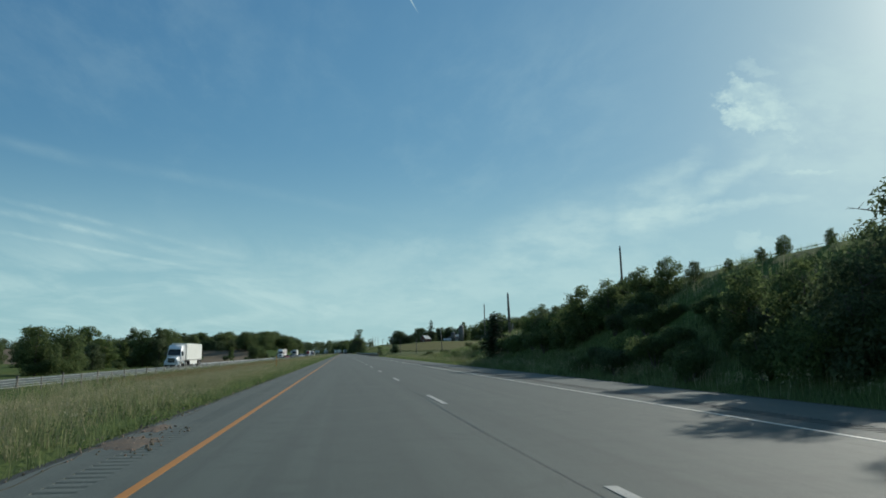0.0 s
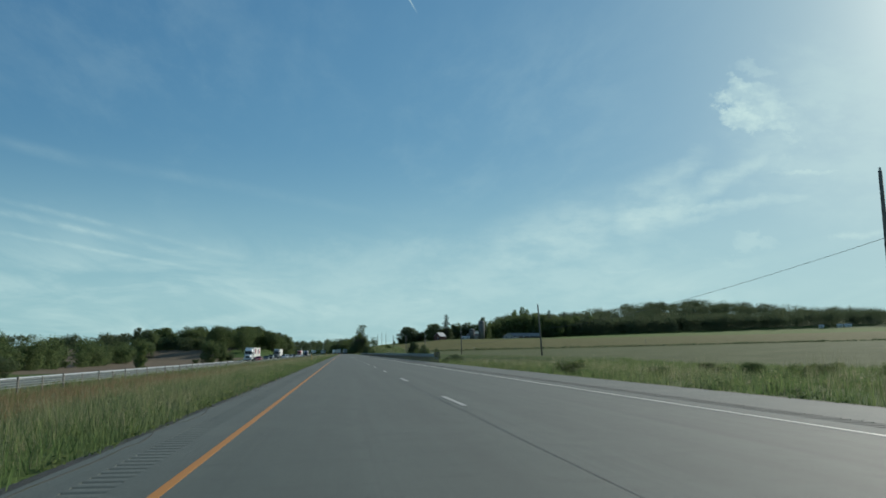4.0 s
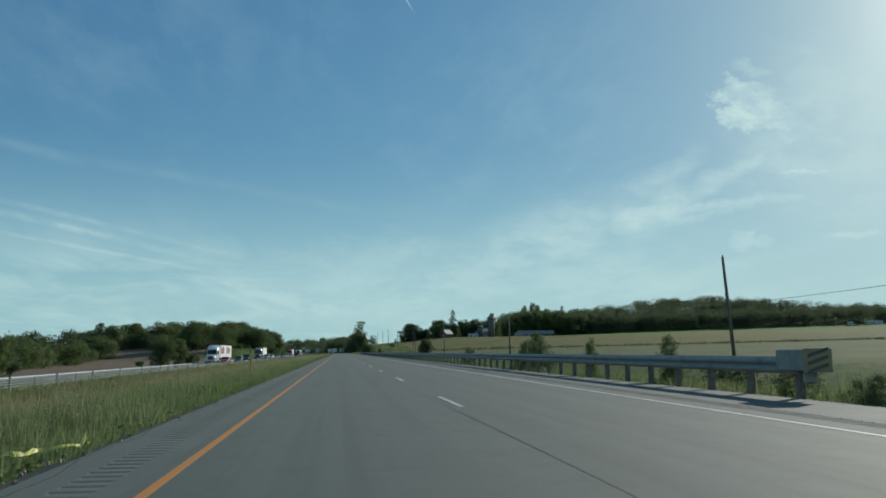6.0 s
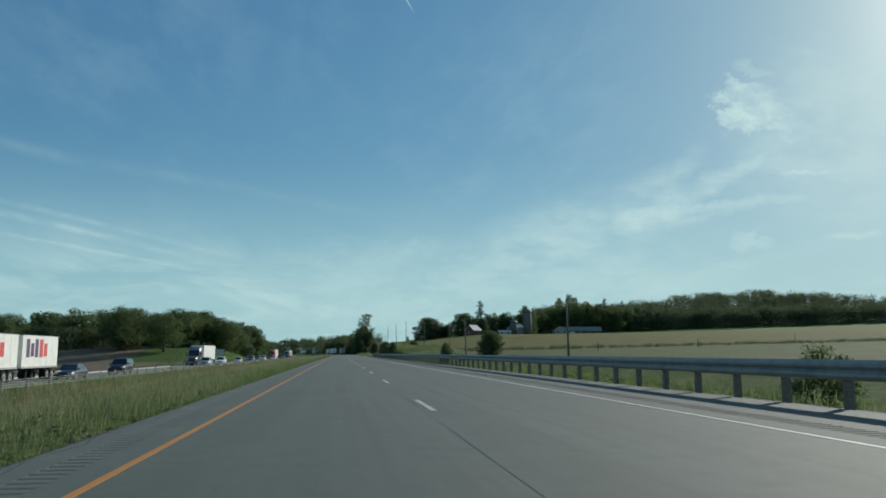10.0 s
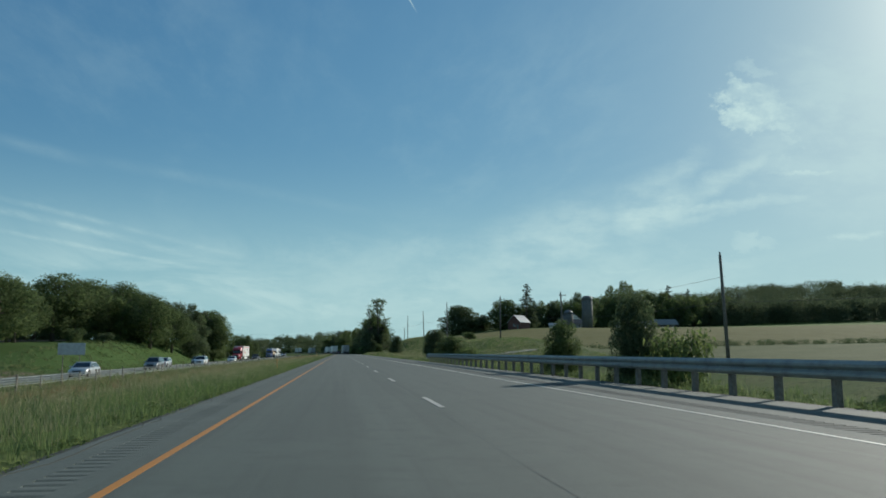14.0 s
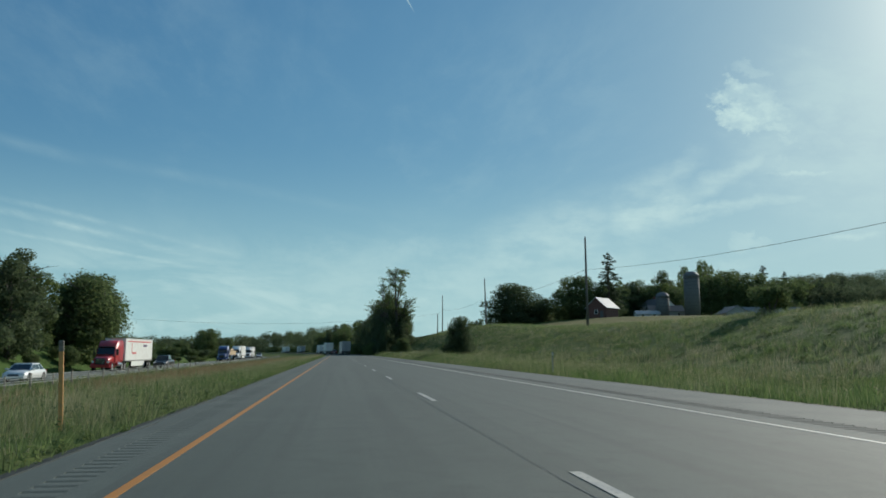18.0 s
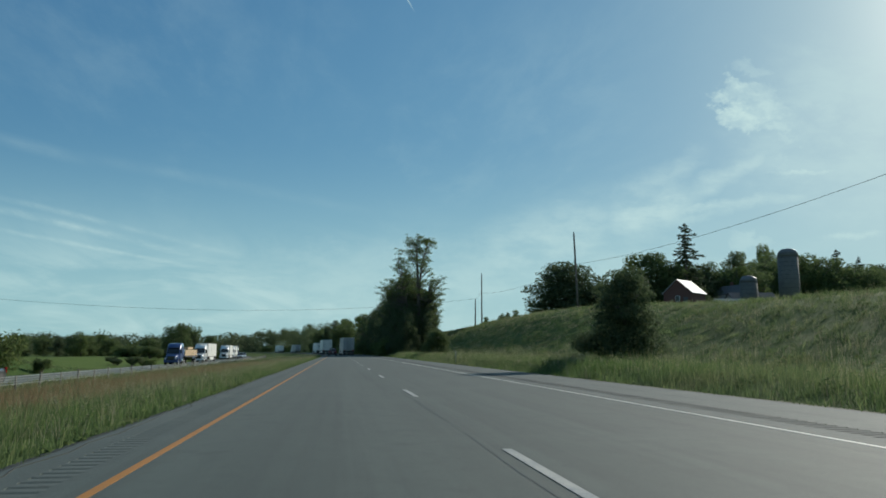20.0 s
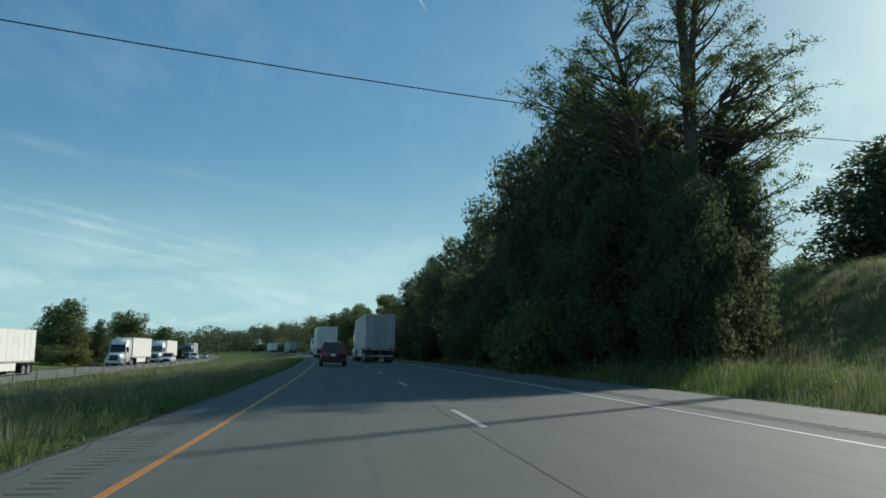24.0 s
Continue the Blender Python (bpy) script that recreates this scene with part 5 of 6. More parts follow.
def plastic_tape():
    """A crumpled length of thin yellow plastic lying at the asphalt edge."""
    rng, rings = random.Random(14), []
    for k in range(26):
        f = k / 25
        x, y = -3.75 + .85 * f + .06 * math.sin(f * 17), 191.2 + 1.9 * f + .05 * math.sin(f * 23)
        lift = .01 + .05 * abs(math.sin(f * 9.5)) * rng.random() + (.07 if k in (2, 3, 22) else 0)
        w, turn = .018 + .03 * rng.random(), rng.uniform(-.9, .9)
        a = Vector((math.cos(turn) * .6, -.3, math.sin(turn))) * w
        c, e = Vector((x, y, gz(x, y) + .09 + lift)), Vector((0, .002, .002))
        rings.append([tuple(c - a - e), tuple(c + Vector((0, 0, .02)) - e), tuple(c + a - e), tuple(c + a + e), tuple(c + Vector((0, 0, .02)) + e), tuple(c - a + e)])
    M["yellow_plastic"] = material("yellow_plastic", (.55, .56, .12), .25, translucent=.3, grain=[(20, (.7, .7, .4), .5, .7)])
    solid("plastic_tape", Geo().loft(rings), "yellow_plastic", "crumpled yellow plastic tape lying at the gravel edge", "tape")


plastic_tape()


def rubble(seed, x0, x1, y0, y1, count):
    """Loose stones and dirt clods swept to the edge of the shoulder."""
    geo, rng = Geo(), random.Random(seed)
    for k in range(count):
        x, y, s = rng.uniform(x0, x1), rng.uniform(y0, y1), rng.choice((.006, .008, .012, .02))
        ring = lambda z, r: [(x + math.cos(w * 1.257 + k) * r * rng.uniform(.7, 1.2), y + math.sin(w * 1.257 + k) * r * rng.uniform(.7, 1.2), z) for w in range(5)]
        geo.loft([ring(-.012, s), ring(s * .5, s * .95), ring(s * .95, s * .45)])
    M["clod"] = material("dirt_clod", (.27, .21, .155), .95, spec=.1, island=.35)
    solid("rubble", geo, "clod", "scattered brown dirt clods and small stones on the shoulder", "rubble", kind="stuff")


def dirt_patch(seed, x, y, rx, ry):
    """A low spill of brown dirt over the asphalt, with a ragged outline."""
    rng, rings = random.Random(seed), []
    jag = [rng.uniform(.65, 1.2) for _ in range(22)]
    for f, z in ((1.0, -.003), (.8, .006), (.45, .014), (.12, .018)):
        rings.append([(x + math.cos(k * math.pi / 11) * rx * f * jag[k], y + math.sin(k * math.pi / 11) * ry * f * jag[k], z) for k in range(22)])
    M["dirt"] = material("brown_dirt", (.17, .125, .092), .95, spec=.1, grain=[(7, (.12, .11, .095), .4, .6), (40, (.25, .2, .15), .55, .7)], bump=.6, bump_scale=40)
    solid("dirt_patch", Geo().loft(rings), "dirt", "low spill of brown dirt on the shoulder", "dirt", kind="stuff")


dirt_patch(8, -2.42, 8.9, .30, .75)
dirt_patch(9, -2.52, 10.6, .16, .6)
rubble(3, -2.75, -2.0, 7.6, 11.0, 90)
rubble(4, -2.95, -2.55, 0, 60, 220)
rubble(5, -2.95, -2.55, 140, 320, 500)
for x, y, top, wide in ((10.5, 225.2, 2.15, .58), (10.3, 227.6, 1.7, .5), (10.0, 207.3, 1.6, .38), (9.75, 214.2, 1.62, .36), (12.9, 262, 1.6, .55), (12.3, 324.5, 1.25, .8), (11.4, 203, .75, 1.2), (12.2, 207.5, .9, 1.2), (10.6, 199.2, .45, 1.1), (9.75, 197.6, .62, .8), (9.8, 200.6, .4, .9)):
    plant("shrub", int(y), x, y, top - gz(x, y), y, wide * 1.3, "green bush behind the guard rail")


def fence_post(x, y, h, lean, brace):
    t = thing("fence_post", "weathered wooden fence post on top of the bank", "fence post", "old fence posts on the bank", at=pose(x, y, gz(x, y), 0, lean, 0))
    part("post", Geo().box((0, 0, h / 2 - .2), (.16, .16, h + .4), .015), "post_wood", t)
    if brace:
        part("brace", Geo().tube([(-.75, 0, -.1), (-.06, 0, h * .7)], [.05, .045], 7), "post_wood", t)


fence_post(20.2, 91, 1.45, -4, True)
fence_post(22.0, 100, 1.2, 1, False)
fence_post(24.5, 112, 1.2, 2, False)

# ---- farm on the hill ----
M["barn_red"] = material("weathered_red_boards", (.13, .06, .05), .85, grain=[(6, (.18, .085, .07), .45, .7)])
M["white_boards"] = material("white_boards", (.70, .71, .70), .7, grain=[(4, (.58, .58, .56), .45, .7)])
M["metal_roof"] = material("light_metal_roof", (.44, .45, .45), .65, .15, grain=[(2, (.36, .36, .355), .45, .7)])
M["dark_roof"] = material("dark_shingle_roof", (.10, .10, .105), .85, grain=[(8, (.15, .145, .14), .45, .7)])
M["grey_roof"] = material("grey_shingle_roof", (.20, .205, .205), .95, grain=[(2, (.16, .165, .165), .45, .7)])
M["silo_concrete"] = material("silo_concrete", (.15, .148, .14), .9, grain=[(1.5, (.11, .108, .105), .45, .7)])
M["silo_dome"] = material("silo_dome_metal", (.16, .165, .17), .6, .3)
M["window_glass"] = material("window_glass", (.02, .025, .03), .08)
M["brown_boards"] = material("brown_boards", (.085, .065, .052), .85, grain=[(6, (.12, .09, .07), .45, .7)])
M["grey_boards"] = material("grey_boards", (.33, .34, .33), .8, grain=[(5, (.25, .25, .245), .45, .7)])


def gable(name, label, x, y, w, l, eave, ridge, wall_mat, roof_mat, turn=0.0, windows=2, door=True, category="house", chimney=False):
    """A house or barn: four walls, gable ends, two roof slopes with overhang; the ridge runs along its length l."""
    t = thing(name, label, category, at=pose(x, y, gz(x, y) - .1, 0, 0, turn))
    hw, hl = w / 2, l / 2
    walls = Geo()
    walls.add([(-hw, -hl, -.6), (hw, -hl, -.6), (hw, -hl, eave), (0, -hl, ridge), (-hw, -hl, eave), (-hw, hl, -.6), (hw, hl, -.6), (hw, hl, eave), (0, hl, ridge), (-hw, hl, eave)],
              [(0, 1, 2, 3, 4), (9, 8, 7, 6, 5), (0, 4, 9, 5), (1, 6, 7, 2), (0, 5, 6, 1)])
    part("wall", walls, wall_mat, t)
    o, th = .4, .14
    k = (ridge - eave) / hw
    for s in (-1, 1):
        e = (s * (hw + o), eave - k * o)
        part("roof", Geo().add([(0, -hl - o, ridge + .03), (e[0], -hl - o, e[1] + .03), (e[0], hl + o, e[1] + .03), (0, hl + o, ridge + .03),
                                (0, -hl - o, ridge + .03 + th), (e[0], -hl - o, e[1] + .03 + th), (e[0], hl + o, e[1] + .03 + th), (0, hl + o, ridge + .03 + th)],
                               [(0, 1, 2, 3), (7, 6, 5, 4), (0, 4, 5, 1), (1, 5, 6, 2), (2, 6, 7, 3), (3, 7, 4, 0)]), roof_mat, t)
    for face, (n, span) in ((("-y"), (max(1, windows - 1), w)), (("-x"), (windows, l))):
        for i in range(n):
            c = (i + .5) / n * span - span / 2
            at = pose(c, -hl - .03, eave * .55) if face == "-y" else pose(-hw - .03, c, eave * .55, 0, 0, 90)
            win = part("window", Geo().box((0, 0, 0), (1.1, .07, 1.35), .01), "white_boards", t, at=at)
            part("pane", Geo().box((0, -.012 if face == "-y" else .012, 0), (.9, .07, 1.15)), "window_glass", win)
    if door:
        part("door", Geo().box((w * .28, -hl - .03, 1.0), (1.1, .06, 2.1), .01), "dark_roof", t)
    if chimney:
        part("chimney", Geo().box((.4, hl * .4, ridge + .3), (.7, .7, 1.8), .02), "barn_red", t)
    return t


gable("barn", "weathered reddish barn with a light metal roof on the hill", 83.4, 784, 7.2, 7.5, 3.2, 6.3, "barn_red", "metal_roof", -50, 2, category="barn")
gable("house", "small white gabled house on the hill", 117, 830, 5, 7, 1.6, 3.4, "white_boards", "dark_roof", 10, 2, chimney=True)
gable("shed", "grey board shed beside the silo", 118, 815, 9, 12, 2.6, 4.8, "grey_boards", "dark_roof", 80, 3, category="shed")
gable("shed", "low white shed beside the farmhouse", 110, 812, 5, 8, 1.6, 2.8, "white_boards", "metal_roof", 80, 2, category="shed")
gable("farmhouse", "long low house with a grey roof below the wood", 169.5, 838, 11, 30, 1.9, 4.8, "brown_boards", "grey_roof", 82, 5)
gable("farmhouse", "grey gabled house end joined to a longer house", 154.0, 833, 9, 12, 2.2, 4.9, "grey_boards", "grey_roof", -8, 3)
gable("house", "white farmhouse with a dark roof among trees", 121, 828, 9, 10, 5.2, 8.0, "white_boards", "dark_roof", 20, 3, chimney=True)
for x, y, w in ((594, 982, 6), (606, 984, 8), (566, 976, 5)):
    gable("house", "small distant white house on the ridge", x, y, w * .7, w, 2.2, 3.8, "white_boards", "metal_roof", 70, 1)


def silo(x, y, top, r):
    z = gz(x, y)
    t = thing("silo", "tall grey concrete farm silo with a domed cap", "silo", at=pose(x, y, z))
    h = top - z
    part("body", Geo().tube([(0, 0, -.5), (0, 0, h - r * .9)], [r, r], 22), "silo_concrete", t, smooth=True)
    part("dome", Geo().tube([(0, 0, h - r * .9), (0, 0, h - r * .4), (0, 0, h - r * .12), (0, 0, h)], [r * 1.03, r * .92, r * .62, .05], 22), "silo_dome", t, "metal dome", smooth=True)
    for k in range(int(h / 1.2)):
        part("hoop", Geo().tube([(0, 0, .6 + k * 1.2), (0, 0, .66 + k * 1.2)], [r + .03, r + .03], 22), "dark_steel", t)
    part("chute", Geo().box((r * .5, r + .3, h / 2), (.7, .8, h * .9), .05), "silo_concrete", t)


silo(123.5, 804, 29.4, 2.7)
silo(116, 812, 22.5, 2.4)

# ---- vehicles ----
M["tyre"] = material("tyre_rubber", (.022, .022, .023), .85)
M["rim"] = material("alloy_rim", (.45, .46, .47), .35, .9)
M["chrome"] = material("chrome", (.72, .73, .74), .15, 1.0)
M["car_glass"] = material("dark_car_glass", (.018, .022, .025), .06, coat=.5)
M["plastic"] = material("black_plastic", (.03, .03, .032), .6)
M["red_lamp"] = material("red_lamp", (.35, .015, .012), .25, coat=.6)
M["amber_lamp"] = material("amber_lamp", (.6, .25, .03), .3)
M["headlamp"] = material("headlamp", (.75, .76, .74), .12)
M["lamp_glass"] = material("clear_lamp", (.65, .67, .68), .12)
M["plate"] = material("number_plate", (.6, .6, .58), .5)
PAINT = {"maroon": (.085, .014, .018), "white": (.72, .73, .73), "silver": (.42, .44, .46), "black": (.018, .019, .022), "navy": (.03, .05, .11), "red": (.42, .025, .03), "blue": (.035, .07, .20), "grey": (.16, .17, .18)}
for key, c in PAINT.items():
    M[key] = material(key + "_paint", c, .32, .15 if key in ("silver", "grey", "navy") else 0.0, coat=.7, grain=[(3, tuple(k * .85 for k in c), .5, .75)])
M["trailer_white"] = material("white_trailer_panel", (.70, .71, .68), .45, grain=[(1.2, (.60, .60, .56), .45, .7), (9, (.5, .49, .45), .62, .8)])
M["trailer_grey"] = material("dirty_grey_trailer", (.36, .38, .39), .5, .15, grain=[(1.0, (.26, .27, .27), .45, .7), (8, (.2, .2, .2), .6, .8)])
M["frame_steel"] = material("chassis_steel", (.04, .04, .042), .7, .3)
M["lumber"] = material("sawn_lumber", (.48, .36, .22), .8, grain=[(7, (.36, .26, .15), .45, .7)])
M["mark_dark"] = material("dark_printed_mark", (.06, .03, .10), .5)
M["mark_red"] = material("red_printed_mark", (.50, .05, .05), .5)


def ring_wheel(parent, x, y, r, w, rim_mat="rim"):
    wheel = part("wheel", Geo().tube([(x - w / 2, y, r), (x - w * .3, y, r), (x + w * .3, y, r), (x + w / 2, y, r)], [r * .93, r, r, r * .93], 20), "tyre", parent)
    s = 1 if x > 0 else -1
    part("rim", Geo().tube([(x + s * (w / 2 - .03), y, r), (x + s * (w / 2 + .012), y, r)], [r * .66, r * .60], 14), rim_mat, wheel)
    part("hub", Geo().tube([(x + s * (w / 2), y, r), (x + s * (w / 2 + .03), y, r)], [r * .2, r * .16], 8), "frame_steel", wheel)


def body_rings(stations):
    """stations: y, half width, bottom, top, roundness at the top."""
    out = []
    for y, w, zb, zt, rnd in stations:
        h = zt - zb
        out.append([(-w * .86, y, zb), (-w * .97, y, zb + h * .12), (-w, y, zb + h * .45), (-w * .985, y, zb + h * .75), (-w * (1 - rnd), y, zt - h * .06), (-w * (1 - rnd * 2.2), y, zt),
                    (w * (1 - rnd * 2.2), y, zt), (w * (1 - rnd), y, zt - h * .06), (w * .985, y, zb + h * .75), (w, y, zb + h * .45), (w * .97, y, zb + h * .12), (w * .86, y, zb)])
    return out


CARS = {  # length, width, body line height, roof height, cabin stations (share of length from the rear)
    "suv": (4.75, 1.88, 1.08, 1.72, (.015, .12, .60, .76)),
    "sedan": (4.75, 1.83, .93, 1.45, (.12, .30, .58, .76)),
    "hatch": (4.35, 1.78, .98, 1.52, (.02, .16, .58, .76)),
    "jeep": (4.55, 1.88, 1.22, 1.86, (.02, .05, .58, .66)),
    "pickup": (5.8, 1.98, 1.14, 1.86, (.40, .44, .66, .76)),
}


def car(kind, paint, label, at, group="", lit=False, name="car"):
    L, W, belt, roof, (c0, c1, c2, c3) = CARS[kind]
    t = thing(name, label, "car", group, at=at)
    hl, hw = L / 2, W / 2
    clear = .24 if kind in ("sedan", "hatch") else .27 if kind == "suv" else .34
    Y = lambda f: -hl + f * L
    bed = kind == "pickup"
    st = [(Y(0), hw * .86, clear + .12, belt - .10, .06), (Y(.02), hw * .94, clear, belt - .02, .05), (Y(.14), hw, clear, belt, .05), (Y(.5), hw, clear, belt, .05), (Y(c3), hw * .99, clear, belt, .07),
          (Y(.90), hw * .97, clear, belt - .10, .10), (Y(.975), hw * .90, clear, belt - .22, .10), (Y(1), hw * .78, clear + .1, belt - .34, .08)]
    if kind == "sedan":
        st[1], st[2] = (Y(.02), hw * .93, clear, belt - .05, .06), (Y(.12), hw * .99, clear, belt + .01, .06)
    part("body", Geo().loft(body_rings(st)), paint, t, smooth=True)
    # cabin: glass house with painted roof and pillars
    g0, g1 = hw * .95, hw * (.68 if kind == "suv" else .76)
    rear, front = (Y(c0), Y(c1)), (Y(c3), Y(c2))
    def slab(z, e):
        k = (z - belt) / (roof - belt)
        w = g0 + (g1 - g0) * k
        ya, yb = rear[0] + (rear[1] - rear[0]) * k, front[0] + (front[1] - front[0]) * k
        return [(-w + e, ya + e, z), (w - e, ya + e, z), (w - e, yb - e, z), (-w + e, yb - e, z)]
    core = Geo().loft([slab(belt - .03, .0), slab(roof - .07, .0), [(x * .97, y * .985, roof - .01) for x, y, _ in slab(roof - .07, .02)], [(x * .8, y * .9, roof + .02) for x, y, _ in slab(roof - .07, .1)]])
    part("cabin", core, paint, t, smooth=False)
    lo, hi = slab(belt, 0), slab(roof - .07, 0)

    def pane(name, i, j, f0, f1, m=.07):
        """A glass plate let into the side of the cabin between corners i and j, from share f0 to f1 of its run."""
        a, b, c, d = Vector(lo[i]), Vector(lo[j]), Vector(hi[j]), Vector(hi[i])
        q = [a.lerp(b, f0), a.lerp(b, f1), d.lerp(c, f1), d.lerp(c, f0)]
        mid = (q[0] + q[1] + q[2] + q[3]) / 4
        q = [p.lerp(mid, m) for p in q]
        n = (b - a).cross(d - a).normalized()
        if n.dot(mid - Vector((0, (rear[0] + front[0]) / 2, belt))) < 0:
            n = -n
        v = [tuple(p + n * .008) for p in q] + [tuple(p - n * .02) for p in q]
        part(name, Geo().add(v, [(0, 1, 2, 3), (7, 6, 5, 4), (0, 4, 5, 1), (1, 5, 6, 2), (2, 6, 7, 3), (3, 7, 4, 0)]), "car_glass", t)

    pane("rear_window", 0, 1, .02, .98)
    pane("windscreen", 3, 2, .02, .98)
    for i, j in ((0, 3), (1, 2)):
        for f0, f1 in ((.02, .36), (.36, .64), (.64, .99)) if not bed else ((.04, .5), (.5, .98)):
            pane("side_window", i, j, f0, f1)
    for s in (-1, 1):
        part("mirror", Geo().box((s * (hw + .09), Y(c3) - .12, belt + .07), (.22, .12, .15), .03), paint, t)
        part("headlight", Geo().box((s * hw * .68, hl - .11, belt - .33), (.40, .16, .15), .03), "headlamp" if lit else "lamp_glass", t)
        tl = (.16, .14, .42) if kind in ("suv", "jeep", "pickup") else (.34, .14, .16)
        part("tail_light", Geo().box((s * (hw - tl[0] * .75), -hl + .07, belt - .10), tl, .03), "red_lamp", t)
    part("grille", Geo().box((0, hl - .03, belt - .42), (W * .46, .10, .24), .03), "plastic", t)
    part("front_bumper", Geo().box((0, hl - .06, clear + .16), (W * .88, .20, .24), .05), "plastic" if kind in ("jeep", "pickup") else paint, t)
    part("rear_bumper", Geo().box((0, -hl + .07, clear + .16), (W * .90, .20, .24), .05), "plastic", t)
    part("number_plate", Geo().box((0, -hl - .012, belt - .30), (.32, .02, .16), .004), "plate", t)
    if bed:
        part("bed", Geo().box((0, Y(.2), belt + .005), (W * .84, L * .34, .02)), "plastic", t)
    if kind == "jeep":
        part("spare_wheel", Geo().tube([(0, -hl - .18, .95), (0, -hl + .02, .95)], [.37, .37], 18), "tyre", t)
    r = .38 if kind in ("suv", "jeep", "pickup") else .33
    for y in (Y(.18), Y(.81)):
        for s in (-1, 1):
            ring_wheel(t, s * (hw - .13), y, r, .23)
            part("wheel_arch", Geo().tube([(s * (hw - .18), y, r + .03), (s * (hw + .004), y, r + .03)], [r * 1.18, r * 1.16], 18), "plastic", t)
    return t


def wheel_arch(x0, x1, y, z, r0, r1):
    """A curved fender over a wheel, open below."""
    rings = []
    for k in range(13):
        w = math.radians(-8 + 196 * k / 12)
        c, q = math.cos(w), math.sin(w)
        rings.append([(x0, y + c * r0, z + q * r0), (x1, y + c * r0, z + q * r0), (x1, y + c * r1, z + q * r1), (x0, y + c * r1, z + q * r1)])
    return Geo().loft(rings)


def tractor(t, y0, paint, lit=True, sleeper=True):
    """Cab of a semi; y0 is the front of its bumper, it looks to +y."""
    w = 1.22
    part("chassis", Geo().box((0, y0 - 3.7, .85), (.9, 6.6, .28), .03), "frame_steel", t)
    hood = [(y0 - 2.2, 1.08, 1.0, 1.98, .08), (y0 - 1.2, 1.0, .95, 1.80, .12), (y0 - .40, .92, .9, 1.66, .14), (y0 - .14, .84, .9, 1.52, .15)]
    part("hood", Geo().loft(body_rings(hood)), paint, t, smooth=True)
    back = y0 - (5.6 if sleeper else 4.0)
    cab = [(back, w, .95, 3.85 if sleeper else 2.7, .08), (y0 - 3.4, w, .95, 3.75 if sleeper else 2.7, .08), (y0 - 2.75, w * .97, .95, 3.15 if sleeper else 2.65, .10), (y0 - 2.15, w * .95, 1.0, 2.12, .05)]
    part("cab", Geo().loft(body_rings(cab)), paint, t, smooth=True)
    part("windscreen", Geo().add([(-1.02, y0 - 2.08, 2.04), (1.02, y0 - 2.08, 2.04), (1.0, y0 - 2.56, 2.92), (-1.0, y0 - 2.56, 2.92), (-1.02, y0 - 2.22, 2.04), (1.02, y0 - 2.22, 2.04), (1.0, y0 - 2.76, 2.92), (-1.0, y0 - 2.76, 2.92)],
                                 [(0, 1, 2, 3), (7, 6, 5, 4), (0, 4, 5, 1), (1, 5, 6, 2), (2, 6, 7, 3), (3, 7, 4, 0)]), "car_glass", t, "dark windscreen")
    part("sun_visor", Geo().box((0, y0 - 2.52, 3.0), (1.9, .28, .07), .02), "plastic", t)
    grille = part("grille", Geo().box((0, y0 - .10, 1.22), (1.12, .12, .70), .04), "plastic", t, "black grille with bright bars")
    for k in range(3):
        part("grille_bar", Geo().box((0, y0 - .035, 1.02 + .2 * k), (1.0, .02, .025)), "chrome", grille)
    part("bumper", Geo().box((0, y0 - .10, .62), (2.3, .30, .38), .06), paint, t)
    for s in (-1, 1):
        part("side_window", Geo().box((s * 1.185, y0 - 2.95, 2.35), (.07, .78, .70), .02), "car_glass", t)
        part("mirror", Geo().box((s * 1.42, y0 - 2.35, 2.3), (.16, .12, .72), .03), "plastic", t)
        part("headlight", Geo().box((s * .86, y0 - .22, 1.12), (.26, .22, .26), .04), "headlamp" if lit else "lamp_glass", t)
        part("fender", wheel_arch(s * .80, s * 1.21, y0 - 1.15, .51, .58, .70), paint, t, smooth=False)
        part("fuel_tank", Geo().tube([(s * .95, y0 - 4.9, .78), (s * .95, y0 - 3.3, .78)], [.33, .33], 14), "chrome", t)
        part("step", Geo().box((s * 1.1, y0 - 2.7, .62), (.28, .9, .08), .01), "chrome", t)
        part("exhaust", Geo().tube([(s * 1.05, back - .14, 1.0), (s * 1.05, back - .14, 3.6)], [.07, .07], 8), "chrome", t)
        ring_wheel(t, s * 1.02, y0 - 1.15, .51, .28)
        for dy in (5.3, 6.6):
            ring_wheel(t, s * .93, y0 - dy, .51, .56)
        part("marker_lamp", Geo().box((s * .6, y0 - 2.86, 3.2), (.10, .08, .05), .01), "amber_lamp", t)
    return back


